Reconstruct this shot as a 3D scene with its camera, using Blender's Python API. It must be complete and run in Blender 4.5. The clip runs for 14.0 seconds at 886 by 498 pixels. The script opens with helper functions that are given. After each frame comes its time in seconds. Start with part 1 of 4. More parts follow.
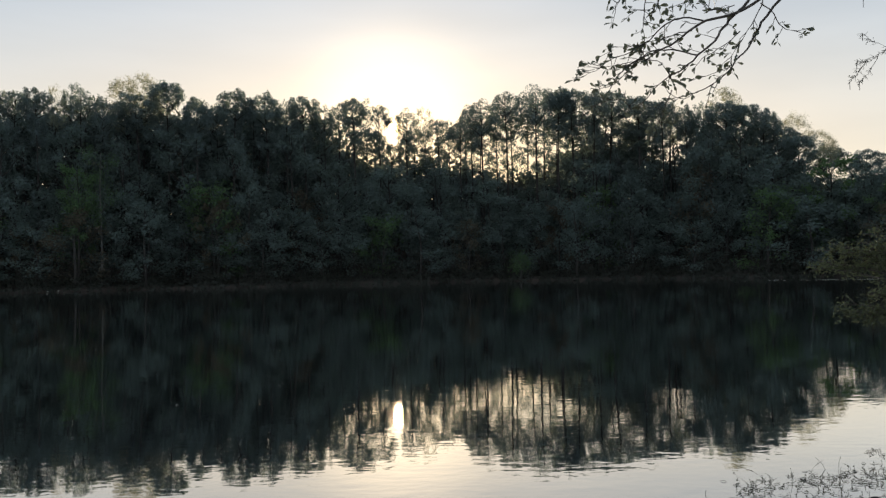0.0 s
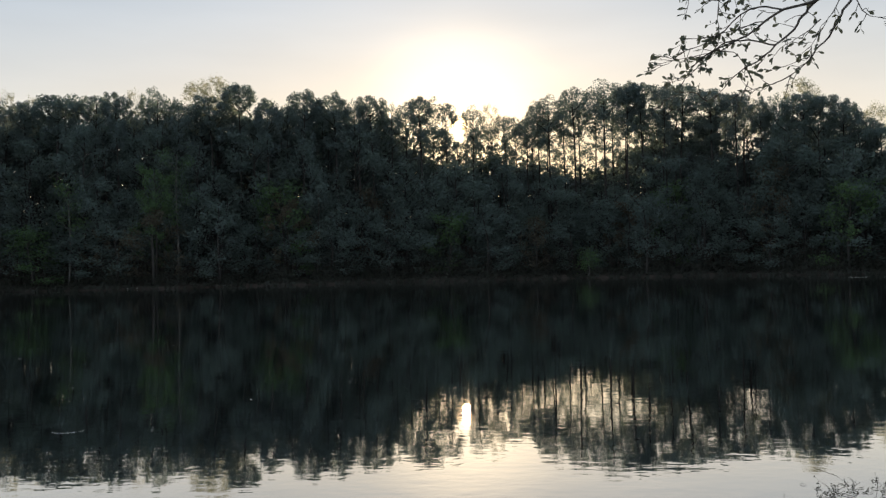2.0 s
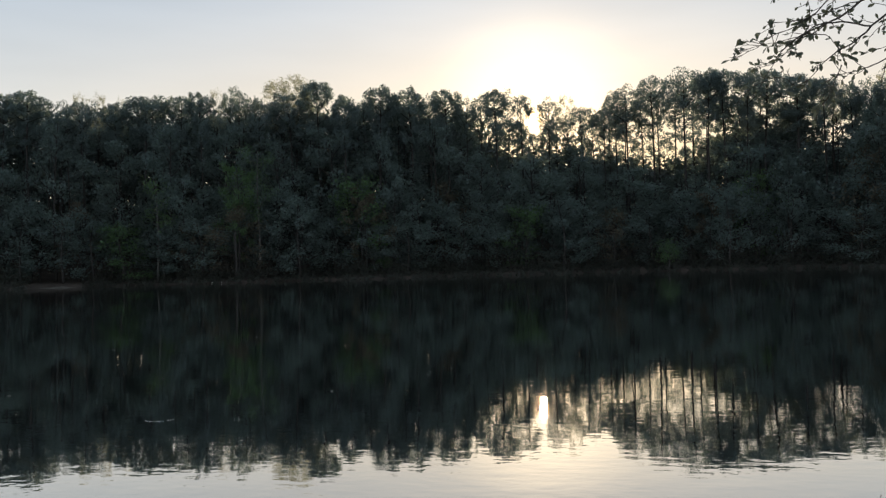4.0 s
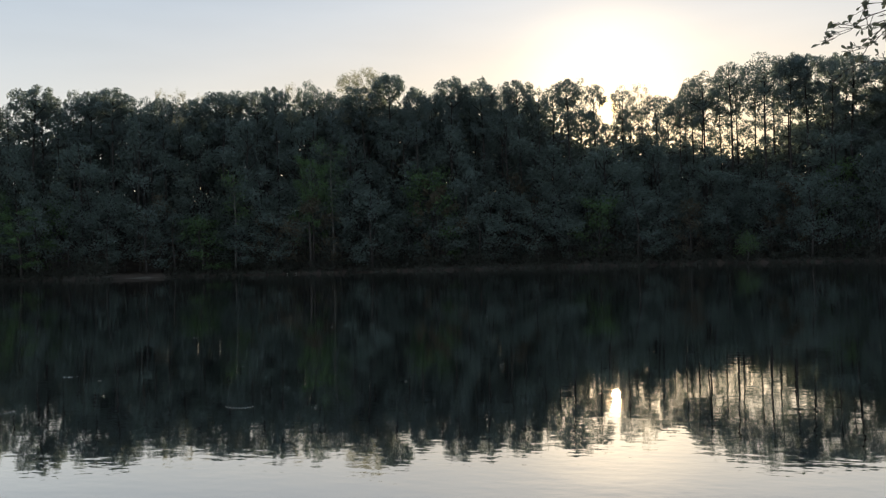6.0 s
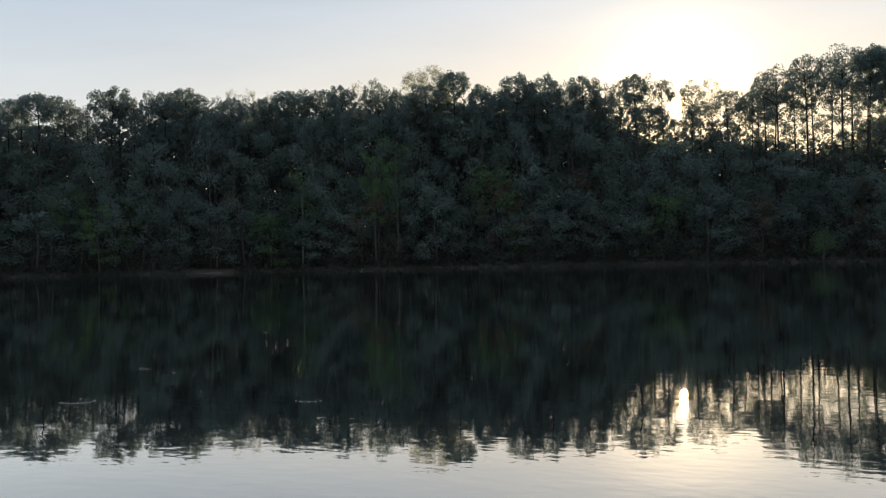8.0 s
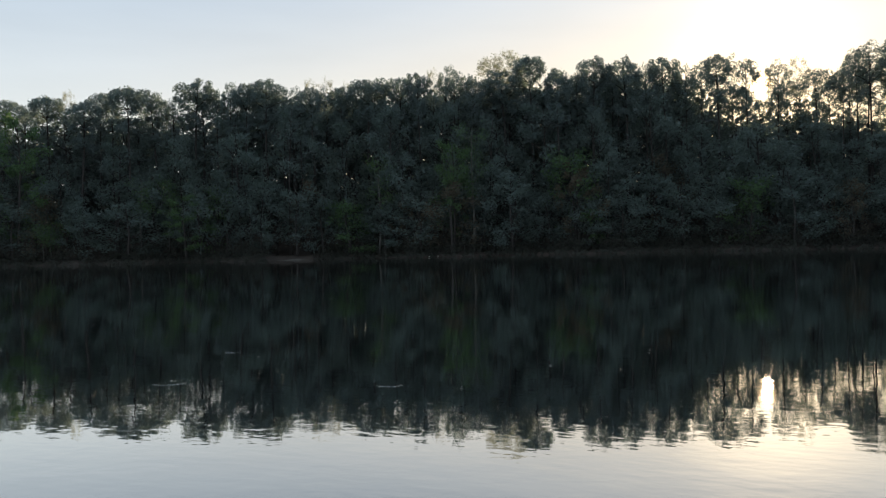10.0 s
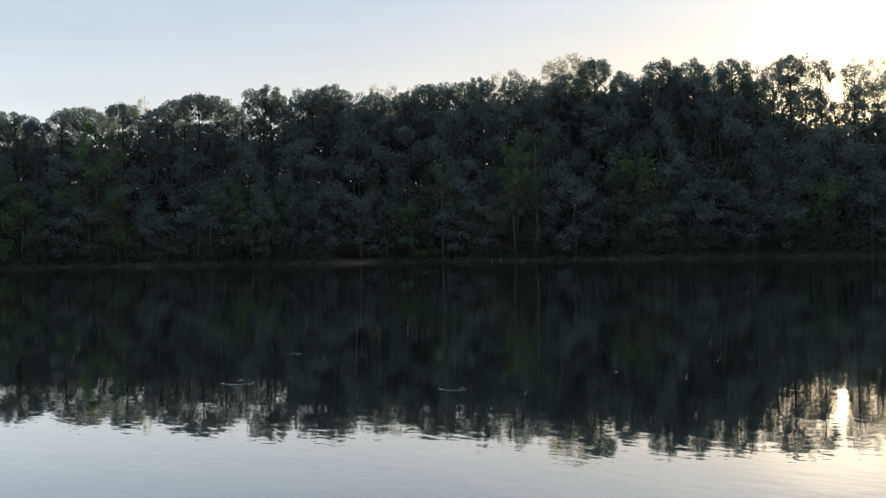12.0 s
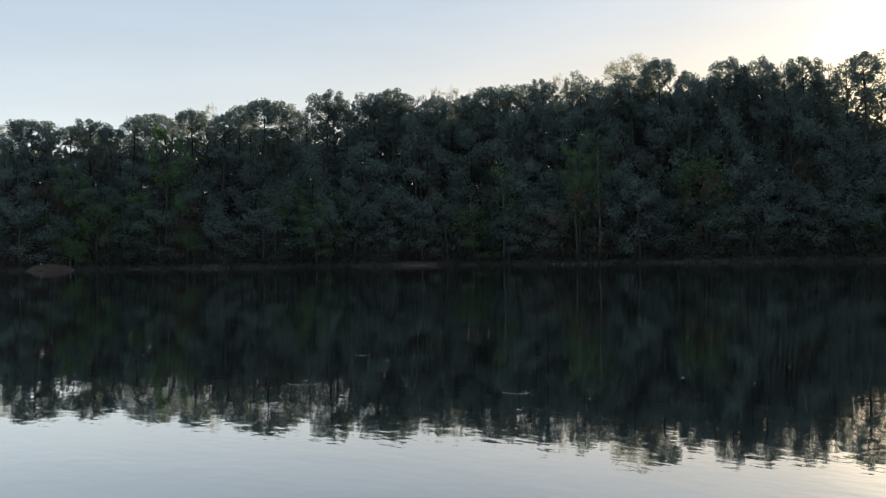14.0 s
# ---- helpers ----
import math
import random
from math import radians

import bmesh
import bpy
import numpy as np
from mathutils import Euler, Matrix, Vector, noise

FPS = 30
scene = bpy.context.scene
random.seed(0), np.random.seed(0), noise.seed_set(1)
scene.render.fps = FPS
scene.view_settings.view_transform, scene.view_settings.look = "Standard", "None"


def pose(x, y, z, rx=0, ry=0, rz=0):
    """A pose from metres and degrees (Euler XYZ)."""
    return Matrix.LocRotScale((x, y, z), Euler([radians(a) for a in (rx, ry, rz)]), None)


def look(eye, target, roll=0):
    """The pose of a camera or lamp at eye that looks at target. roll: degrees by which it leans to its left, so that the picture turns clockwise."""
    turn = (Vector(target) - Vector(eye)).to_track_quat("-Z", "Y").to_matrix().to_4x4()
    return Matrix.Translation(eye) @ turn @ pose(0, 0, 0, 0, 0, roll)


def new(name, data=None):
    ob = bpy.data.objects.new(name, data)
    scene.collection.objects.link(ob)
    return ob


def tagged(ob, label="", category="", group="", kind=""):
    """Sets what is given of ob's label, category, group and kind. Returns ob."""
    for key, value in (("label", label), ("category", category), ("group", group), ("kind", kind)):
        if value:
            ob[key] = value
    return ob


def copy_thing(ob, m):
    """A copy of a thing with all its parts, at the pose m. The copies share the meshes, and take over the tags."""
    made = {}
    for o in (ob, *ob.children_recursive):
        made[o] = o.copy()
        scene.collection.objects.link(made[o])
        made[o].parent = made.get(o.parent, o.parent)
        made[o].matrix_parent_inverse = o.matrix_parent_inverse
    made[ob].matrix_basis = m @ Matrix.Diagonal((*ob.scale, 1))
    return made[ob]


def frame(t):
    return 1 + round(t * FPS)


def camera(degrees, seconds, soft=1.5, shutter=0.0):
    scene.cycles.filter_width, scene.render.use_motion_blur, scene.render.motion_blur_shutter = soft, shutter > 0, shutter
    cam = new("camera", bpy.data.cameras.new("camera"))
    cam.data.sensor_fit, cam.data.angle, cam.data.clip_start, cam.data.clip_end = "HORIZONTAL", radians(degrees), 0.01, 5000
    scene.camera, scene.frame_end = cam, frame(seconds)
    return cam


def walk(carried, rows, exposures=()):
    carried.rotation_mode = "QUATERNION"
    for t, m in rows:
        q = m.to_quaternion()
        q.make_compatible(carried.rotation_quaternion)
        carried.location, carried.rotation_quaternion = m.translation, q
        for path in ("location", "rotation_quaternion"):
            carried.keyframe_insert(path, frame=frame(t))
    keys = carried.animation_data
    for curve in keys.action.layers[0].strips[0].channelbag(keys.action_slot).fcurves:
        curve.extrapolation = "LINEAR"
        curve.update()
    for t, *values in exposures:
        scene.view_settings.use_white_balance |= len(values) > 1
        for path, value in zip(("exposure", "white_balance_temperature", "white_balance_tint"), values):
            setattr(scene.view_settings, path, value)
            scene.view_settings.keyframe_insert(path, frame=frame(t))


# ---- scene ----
# ---- camera ----
cam = camera(57.3, 14.0, soft=1.3)
walk(cam, [
    (0.0, pose(0.000, -0.000, 1.8, 91.55, 1.17, -0.00)),
    (0.5, pose(-0.004, -0.000, 1.8, 91.59, 1.07, 0.85)),
    (1.0, pose(-0.009, -0.000, 1.8, 91.57, 1.16, 2.03)),
    (1.5, pose(-0.011, -0.000, 1.8, 91.46, 1.24, 3.25)),
    (2.0, pose(-0.014, -0.001, 1.8, 91.46, 1.28, 4.73)),
    (2.5, pose(-0.018, -0.001, 1.8, 91.42, 1.33, 6.12)),
    (3.0, pose(-0.022, -0.002, 1.8, 91.34, 1.41, 7.38)),
    (5.5, pose(-0.060, -0.007, 1.8, 90.76, 1.51, 14.00)),
    (6.0, pose(-0.068, -0.009, 1.8, 90.65, 1.44, 15.10)),
    (6.5, pose(-0.076, -0.010, 1.8, 90.55, 1.42, 16.30)),
    (7.0, pose(-0.084, -0.012, 1.8, 90.65, 1.31, 17.48)),
    (7.5, pose(-0.092, -0.013, 1.8, 90.75, 1.21, 18.49)),
    (8.0, pose(-0.100, -0.015, 1.8, 90.55, 1.14, 19.62)),
    (10.5, pose(-0.140, -0.026, 1.8, 89.64, 1.35, 26.30)),
    (11.0, pose(-0.147, -0.028, 1.8, 89.74, 1.31, 27.56)),
    (11.5, pose(-0.154, -0.031, 1.8, 89.96, 1.16, 28.61)),
    (12.0, pose(-0.161, -0.032, 1.8, 90.08, 0.93, 29.38)),
    (12.5, pose(-0.169, -0.034, 1.8, 90.18, 0.88, 30.19)),
    (13.0, pose(-0.176, -0.036, 1.8, 90.19, 0.76, 31.09)),
    (13.5, pose(-0.183, -0.039, 1.8, 90.30, 0.78, 32.32)),
    (14.0, pose(-0.190, -0.042, 1.8, 90.34, 0.84, 33.68)),
], exposures=[(0.0, 0.16, 6750, 11), (3.0, 0.16, 6750, 11), (6.0, 0.19, 6700, 11), (8.0, 0.22, 6650, 11), (10.5, 0.30, 6550, 10), (12.0, 0.30, 6500, 10), (14.0, 0.27, 6450, 10)])

# ---- light ----
SUN_AZ, SUN_EL = -3.34, 10.05          # degrees right of +y, degrees up
SUN = Vector((math.sin(radians(SUN_AZ)) * math.cos(radians(SUN_EL)),
              math.cos(radians(SUN_AZ)) * math.cos(radians(SUN_EL)), math.sin(radians(SUN_EL))))
world = bpy.data.worlds.new("evening_sky")
scene.world = world
world.use_nodes = True
wn, wl = world.node_tree.nodes, world.node_tree.links
wn.clear()
sky = wn.new("ShaderNodeTexSky")
sky.sky_type, sky.sun_disc = "NISHITA", False
sky.sun_elevation, sky.sun_rotation = radians(SUN_EL), radians(SUN_AZ)
sky.air_density, sky.dust_density, sky.ozone_density = 1.0, 0.3, 1.5
sky_bg = wn.new("ShaderNodeBackground")
sky_bg.inputs["Strength"].default_value = 0.016
wl.new(sky.outputs[0], sky_bg.inputs["Color"])
# the bright ring of hazy air round the sun
way = wn.new("ShaderNodeTexCoord")
dot = wn.new("ShaderNodeVectorMath")
dot.operation = "DOT_PRODUCT"
dot.inputs[1].default_value = SUN
wl.new(way.outputs["Generated"], dot.inputs[0])


def wmath(op, a, b=None):
    n = wn.new("ShaderNodeMath")
    n.operation = op
    for i, v in enumerate((a, b)):
        if v is None:
            continue
        if isinstance(v, (int, float)):
            n.inputs[i].default_value = v
        else:
            wl.new(v, n.inputs[i])
    return n.outputs[0]


angle = wmath("MULTIPLY", wmath("ARCCOSINE", wmath("MINIMUM", dot.outputs["Value"], 0.9999999)), 180 / math.pi)
core = wmath("MULTIPLY", wmath("EXPONENT", wmath("MULTIPLY", wmath("POWER", wmath("DIVIDE", angle, 5.7), 3.4), -1.0)), 0.5)
disc = wmath("MULTIPLY", wmath("EXPONENT", wmath("MULTIPLY", wmath("POWER", wmath("DIVIDE", angle, 0.40), 2.0), -1.0)), 9.0)
wide = wmath("MULTIPLY", wmath("EXPONENT", wmath("DIVIDE", angle, -10.0)), 0.33)
# thin haze over the whole sky: cream towards the sun, blue-grey away from it
split = wn.new("ShaderNodeSeparateXYZ")
wl.new(way.outputs["Generated"], split.inputs[0])
low = wmath("EXPONENT", wmath("MULTIPLY", wmath("POWER", wmath("DIVIDE", wmath("ABSOLUTE", split.outputs[2]), 0.20), 2.0), -1.0))
pale = wmath("EXPONENT", wmath("MULTIPLY", wmath("POWER", wmath("DIVIDE", wmath("ABSOLUTE", split.outputs[2]), 0.26), 2.0), -1.0))
near_sun = wmath("MULTIPLY", wmath("MULTIPLY", low, 1.45), wmath("EXPONENT", wmath("MULTIPLY", wmath("POWER", wmath("DIVIDE", angle, 36.0), 2.0), -1.0)))
veil = wn.new("ShaderNodeMix")
veil.data_type = "RGBA"
wl.new(pale, veil.inputs[0])
veil.inputs[6].default_value = (0.31, 0.405, 0.53, 1)
veil.inputs[7].default_value = (0.665, 0.715, 0.715, 1)
haze = wn.new("ShaderNodeMix")
haze.data_type = "RGBA"
wl.new(near_sun, haze.inputs[0])
wl.new(veil.outputs[2], haze.inputs[6])
haze.inputs[7].default_value = (0.90, 0.67, 0.40, 1)
stretch = wn.new("ShaderNodeMapping")
stretch.inputs["Scale"].default_value = (1.6, 1.6, 9.0)
stretch.inputs["Rotation"].default_value = (0.0, 0.12, 0.0)
wl.new(way.outputs["Generated"], stretch.inputs["Vector"])
streak = wn.new("ShaderNodeTexNoise")
streak.inputs["Scale"].default_value, streak.inputs["Detail"].default_value = 2.2, 5.0
wl.new(stretch.outputs[0], streak.inputs["Vector"])
haze_bg = wn.new("ShaderNodeBackground")
wl.new(wmath("ADD", wmath("MULTIPLY", streak.outputs["Fac"], 0.22), 0.89), haze_bg.inputs["Strength"])
wl.new(haze.outputs[2], haze_bg.inputs["Color"])
ring = wn.new("ShaderNodeBackground")
ring.inputs["Color"].default_value = (1.0, 0.75, 0.46, 1)
wl.new(wmath("ADD", core, wide), ring.inputs["Strength"])
orb = wn.new("ShaderNodeBackground")
orb.inputs["Color"].default_value = (1.0, 0.56, 0.20, 1)
wl.new(disc, orb.inputs["Strength"])
glare = wn.new("ShaderNodeAddShader")
wl.new(ring.outputs[0], glare.inputs[0])
wl.new(orb.outputs[0], glare.inputs[1])
both = wn.new("ShaderNodeAddShader")
veiled = wn.new("ShaderNodeAddShader")
wl.new(sky_bg.outputs[0], veiled.inputs[0])
wl.new(haze_bg.outputs[0], veiled.inputs[1])
wl.new(veiled.outputs[0], both.inputs[0])
wl.new(glare.outputs[0], both.inputs[1])
wout = wn.new("ShaderNodeOutputWorld")
wl.new(both.outputs[0], wout.inputs["Surface"])

sun_data = bpy.data.lights.new("sun", "SUN")
sun_data.energy, sun_data.angle, sun_data.color = 5.0, radians(0.53), (1.0, 0.78, 0.5)
sun_lamp = new("sun", sun_data)
sun_lamp.matrix_world = look(SUN * 300, (0, 0, 0))
scene.view_settings.exposure = 0.0


# ---- materials ----
def shader(name):
    m = bpy.data.materials.new(name)
    m.use_nodes = True
    m.node_tree.nodes.clear()
    return m, m.node_tree.nodes, m.node_tree.links


def tex_noise(n, l, scale, detail=4, coord="Object", stretch=(1, 1, 1)):
    c, mp, t = n.new("ShaderNodeTexCoord"), n.new("ShaderNodeMapping"), n.new("ShaderNodeTexNoise")
    mp.inputs["Scale"].default_value = stretch
    t.inputs["Scale"].default_value, t.inputs["Detail"].default_value = scale, detail
    l.new(c.outputs[coord], mp.inputs["Vector"])
    l.new(mp.outputs[0], t.inputs["Vector"])
    return t.outputs["Fac"]


def ramp(n, l, fac, stops):
    r = n.new("ShaderNodeValToRGB")
    while len(r.color_ramp.elements) < len(stops):
        r.color_ramp.elements.new(0.5)
    for e, (p, c) in zip(r.color_ramp.elements, stops):
        e.position, e.color = p, (*c, 1)
    l.new(fac, r.inputs[0])
    return r.outputs[0]


def leaf_material(name, dark, light, through_share=0.35, rough=0.55):
    """Leaves: matt colour that varies leaf by leaf and tree by tree, and lets light through."""
    m, n, l = shader(name)
    geo, info = n.new("ShaderNodeNewGeometry"), n.new("ShaderNodeObjectInfo")
    mix = n.new("ShaderNodeMath")
    mix.operation = "MULTIPLY_ADD"
    l.new(info.outputs["Random"], mix.inputs[0])
    mix.inputs[1].default_value = 0.45
    half = n.new("ShaderNodeMath")
    half.operation = "MULTIPLY"
    half.inputs[1].default_value = 0.55
    l.new(geo.outputs["Random Per Island"], half.inputs[0])
    l.new(half.outputs[0], mix.inputs[2])
    col = ramp(n, l, mix.outputs[0], [(0.0, dark), (1.0, light)])
    face = n.new("ShaderNodeBsdfPrincipled")
    face.inputs["Roughness"].default_value = rough
    face.inputs["Specular IOR Level"].default_value = 0.25
    l.new(col, face.inputs["Base Color"])
    thin = n.new("ShaderNodeBsdfTranslucent")
    warm = n.new("ShaderNodeMix")
    warm.data_type, warm.blend_type = "RGBA", "MULTIPLY"
    warm.inputs[0].default_value = 1.0
    l.new(col, warm.inputs[6])
    warm.inputs[7].default_value = (2.2, 2.2, 1.8, 1)
    l.new(warm.outputs[2], thin.inputs["Color"])
    mx = n.new("ShaderNodeMixShader")
    mx.inputs[0].default_value = through_share
    l.new(face.outputs[0], mx.inputs[1])
    l.new(thin.outputs[0], mx.inputs[2])
    out = n.new("ShaderNodeOutputMaterial")
    l.new(mx.outputs[0], out.inputs["Surface"])
    return m


def rough_material(name, stops, scale, detail=5, stretch=(1, 1, 1), bump=0.3, rough=0.85, coord="Object", shine=0.3):
    m, n, l = shader(name)
    fac = tex_noise(n, l, scale, detail, coord, stretch)
    col = ramp(n, l, fac, stops)
    b = n.new("ShaderNodeBsdfPrincipled")
    b.inputs["Roughness"].default_value = rough
    b.inputs["Specular IOR Level"].default_value = shine
    l.new(col, b.inputs["Base Color"])
    bp = n.new("ShaderNodeBump")
    bp.inputs["Strength"].default_value, bp.inputs["Distance"].default_value = bump, 0.05
    l.new(tex_noise(n, l, scale * 3, 6, coord, stretch), bp.inputs["Height"])
    l.new(bp.outputs[0], b.inputs["Normal"])
    out = n.new("ShaderNodeOutputMaterial")
    l.new(b.outputs[0], out.inputs["Surface"])
    return m


def water_material():
    """Calm lake: a mirror at a low angle, dark brown-green body, long low ripples."""
    m, n, l = shader("lake_water")
    h1 = tex_noise(n, l, 0.6, 2, "Object", (0.8, 1.2, 1))
    h2 = tex_noise(n, l, 3.6, 2, "Object", (0.85, 1.15, 1))
    add = n.new("ShaderNodeMath")
    add.operation = "MULTIPLY_ADD"
    l.new(h2, add.inputs[0])
    add.inputs[1].default_value = 0.24
    swell = n.new("ShaderNodeMath")
    swell.operation = "MULTIPLY"
    l.new(h1, swell.inputs[0])
    swell.inputs[1].default_value = 0.60
    l.new(swell.outputs[0], add.inputs[2])
    fine = n.new("ShaderNodeMath")
    fine.operation = "MULTIPLY_ADD"
    l.new(tex_noise(n, l, 7.0, 2, "Object", (0.6, 1.25, 1)), fine.inputs[0])
    fine.inputs[1].default_value = 0.14
    l.new(add.outputs[0], fine.inputs[2])
    bp = n.new("ShaderNodeBump")
    bp.inputs["Strength"].default_value, bp.inputs["Distance"].default_value = 1.0, 0.0043
    l.new(fine.outputs[0], bp.inputs["Height"])
    gloss = n.new("ShaderNodeBsdfAnisotropic")
    gloss.inputs["Roughness"].default_value = 0.006
    gloss.inputs["Color"].default_value = (0.94, 0.94, 0.92, 1)
    l.new(bp.outputs[0], gloss.inputs["Normal"])
    body = n.new("ShaderNodeBsdfDiffuse")
    body.inputs["Color"].default_value = (0.030, 0.034, 0.034, 1)
    facing = n.new("ShaderNodeLayerWeight")
    l.new(bp.outputs[0], facing.inputs["Normal"])
    mx = n.new("ShaderNodeMixShader")
    least = n.new("ShaderNodeMapRange")
    for k, v in enumerate((0.70, 0.86, 0.52, 0.94)):
        least.inputs[k + 1].default_value = v
    l.new(facing.outputs["Facing"], least.inputs[0])
    l.new(least.outputs[0], mx.inputs[0])
    l.new(body.outputs[0], mx.inputs[1])
    l.new(gloss.outputs[0], mx.inputs[2])
    out = n.new("ShaderNodeOutputMaterial")
    l.new(mx.outputs[0], out.inputs["Surface"])
    return m


NEEDLES = leaf_material("pine_needles", (0.104, 0.133, 0.138), (0.132, 0.163, 0.165), 0.5)
SPRING = leaf_material("spring_leaves", (0.15, 0.155, 0.125), (0.22, 0.225, 0.185), 0.5)
GREEN = leaf_material("woodland_leaves", (0.083, 0.108, 0.106), (0.110, 0.138, 0.131), 0.5)
# woodland leaves darkened, with little light let through, to imitate the shaded inner wood
DEEP_SHADED = leaf_material("shade_darkened_leaves", (0.055, 0.066, 0.062), (0.085, 0.098, 0.088), 0.15)
FRESH = leaf_material("fresh_green_leaves", (0.060, 0.104, 0.050), (0.092, 0.145, 0.066), 0.45)
# darker copy of the woodland leaves; shade at the waterline put into the colour
BRUSH_SHADED = leaf_material("shaded_brush_leaves", (0.034, 0.038, 0.032), (0.058, 0.060, 0.048), 0.3)
RUSTY = leaf_material("rusty_brown_leaves", (0.070, 0.060, 0.044), (0.105, 0.090, 0.064), 0.35)
NEAR_LEAF = leaf_material("twig_leaves", (0.078, 0.086, 0.070), (0.115, 0.124, 0.098), 0.32)
SHRUB_LEAF = leaf_material("shrub_leaves", (0.046, 0.056, 0.032), (0.150, 0.156, 0.090), 0.4)
WEED = leaf_material("weed_leaves", (0.025, 0.028, 0.022), (0.05, 0.052, 0.036), 0.1)
BARK = rough_material("pine_bark", [(0.3, (0.027, 0.024, 0.021)), (0.7, (0.062, 0.054, 0.048))], 3, 6, (3, 3, 0.5), 0.6)
PALE_BARK = rough_material("pale_bark", [(0.3, (0.06, 0.056, 0.05)), (0.65, (0.14, 0.132, 0.118))], 1.5, 6, (2, 2, 0.6), 0.3)
TWIG = rough_material("twig_bark", [(0.3, (0.07, 0.06, 0.052)), (0.7, (0.15, 0.125, 0.105))], 40, 4, (1, 1, 1), 0.3)
SOIL = rough_material("leafy_ground", [(0.25, (0.03, 0.024, 0.018)), (0.5, (0.05, 0.037, 0.028)), (0.75, (0.085, 0.064, 0.048))], 0.9, 8, (1, 1, 1), 0.6)
CLAY = rough_material("red_clay", [(0.3, (0.045, 0.033, 0.026)), (0.7, (0.09, 0.062, 0.047))], 1.2, 6, (1, 1, 1), 0.5)
SAND = rough_material("pale_sand", [(0.3, (0.065, 0.057, 0.046)), (0.7, (0.125, 0.108, 0.088))], 1.0, 6, (1, 1, 1), 0.4)
STONE = rough_material("dark_stone", [(0.3, (0.016, 0.017, 0.018)), (0.7, (0.042, 0.042, 0.042))], 5, 6, (1, 1, 1), 0.6, shine=0.08)
FLECK = rough_material("floating_flecks", [(0.3, (0.45, 0.42, 0.35)), (0.7, (0.7, 0.68, 0.6))], 5, 3)
WATER = water_material()


# ---- building helpers ----
class Build:
    """Collects vertices and faces of one mesh."""

    def __init__(self):
        self.v, self.f = [], []

    def tube(self, pts, radii, sides=6):
        pts = [Vector(p) for p in pts]
        base, n = len(self.v), len(pts)
        for i, p in enumerate(pts):
            d = (pts[min(i + 1, n - 1)] - pts[max(i - 1, 0)]).normalized()
            a = d.cross(Vector((0.31, 0.83, 0.46))).normalized()
            b = d.cross(a)
            for k in range(sides):
                w = 2 * math.pi * k / sides
                self.v.append(p + (math.cos(w) * a + math.sin(w) * b) * float(radii[i]))
        for i in range(n - 1):
            for k in range(sides):
                q = (k + 1) % sides
                self.f.append((base + i * sides + k, base + i * sides + q, base + (i + 1) * sides + q, base + (i + 1) * sides + k))
        self.f.append(tuple(range(base + sides - 1, base - 1, -1)))
        self.f.append(tuple(range(base + (n - 1) * sides, base + n * sides)))

    def mesh(self, name, material, smooth=True):
        me = bpy.data.meshes.new(name)
        me.from_pydata([tuple(p) for p in self.v], [], self.f)
        me.materials.append(material)
        if smooth:
            me.polygons.foreach_set("use_smooth", [True] * len(me.polygons))
        me.update()
        return me


def faces_mesh(name, verts, per, material):
    """One mesh of loose faces with `per` corners each, from an array (faces * per, 3)."""
    count = len(verts) // per
    me = bpy.data.meshes.new(name)
    me.vertices.add(len(verts))
    me.vertices.foreach_set("co", np.asarray(verts, dtype=np.float32).ravel())
    me.loops.add(len(verts))
    me.loops.foreach_set("vertex_index", np.arange(len(verts), dtype=np.int32))
    me.polygons.add(count)
    me.polygons.foreach_set("loop_start", np.arange(0, len(verts), per, dtype=np.int32))
    me.materials.append(material)
    me.update(calc_edges=True)
    me.validate()
    return me


def unit(a):
    return a / np.maximum(np.linalg.norm(a, axis=1, keepdims=True), 1e-9)


def leaf_faces(rng, centres, size, wide=0.55, spread=0.4, flat=0.0):
    """Pointed leaves (four corners each), turned at random; flat > 0 lays them nearer to level."""
    c = np.asarray(centres)
    n = len(c)
    way = rng.normal(size=(n, 3))
    way[:, 2] *= 1 - flat
    way = unit(way)
    side = unit(np.cross(way, rng.normal(size=(n, 3))))
    s = size * (1 + spread * rng.uniform(-1, 1, (n, 1)))
    out = np.empty((n, 4, 3))
    out[:, 0], out[:, 2] = c - way * s * 0.5, c + way * s * 0.5
    out[:, 1], out[:, 3] = c + side * s * wide * 0.5, c - side * s * wide * 0.5
    return out.reshape(-1, 3)


def tuft_faces(rng, centres, outward, length, width=0.09, blades=4):
    """Tufts of needles: thin triangles that fan out from each centre."""
    c, o = np.repeat(np.asarray(centres), blades, 0), np.repeat(np.asarray(outward), blades, 0)
    n = len(c)
    way = unit(o * 0.7 + rng.normal(size=(n, 3)) * 0.75 + np.array([0, 0, 0.25]))
    side = unit(np.cross(way, rng.normal(size=(n, 3))))
    s = length * rng.uniform(0.7, 1.3, (n, 1))
    out = np.empty((n, 3, 3))
    out[:, 0], out[:, 1], out[:, 2] = c - side * width, c + side * width, c + way * s
    return out.reshape(-1, 3)


def part(name, me, parent, label="", kind=""):
    ob = new(name, me)
    ob.parent = parent
    return tagged(ob, label, kind=kind)


def empty(name):
    ob = new(name)
    ob.empty_display_size = 0.3
    return ob


# ---- lie of the land ----
def shore(az):
    """Distance from the near bank's standing place to the far waterline, by direction in degrees."""
    base = np.interp(az, [-90, -66, -58, -50, -40, -22, -5, 8, 18, 32, 90], [165, 150, 146, 138, 130, 122, 124, 127, 120, 110, 120])
    return base + 1.6 * math.sin(az * 0.55) + 0.9 * math.sin(az * 1.7 + 1)


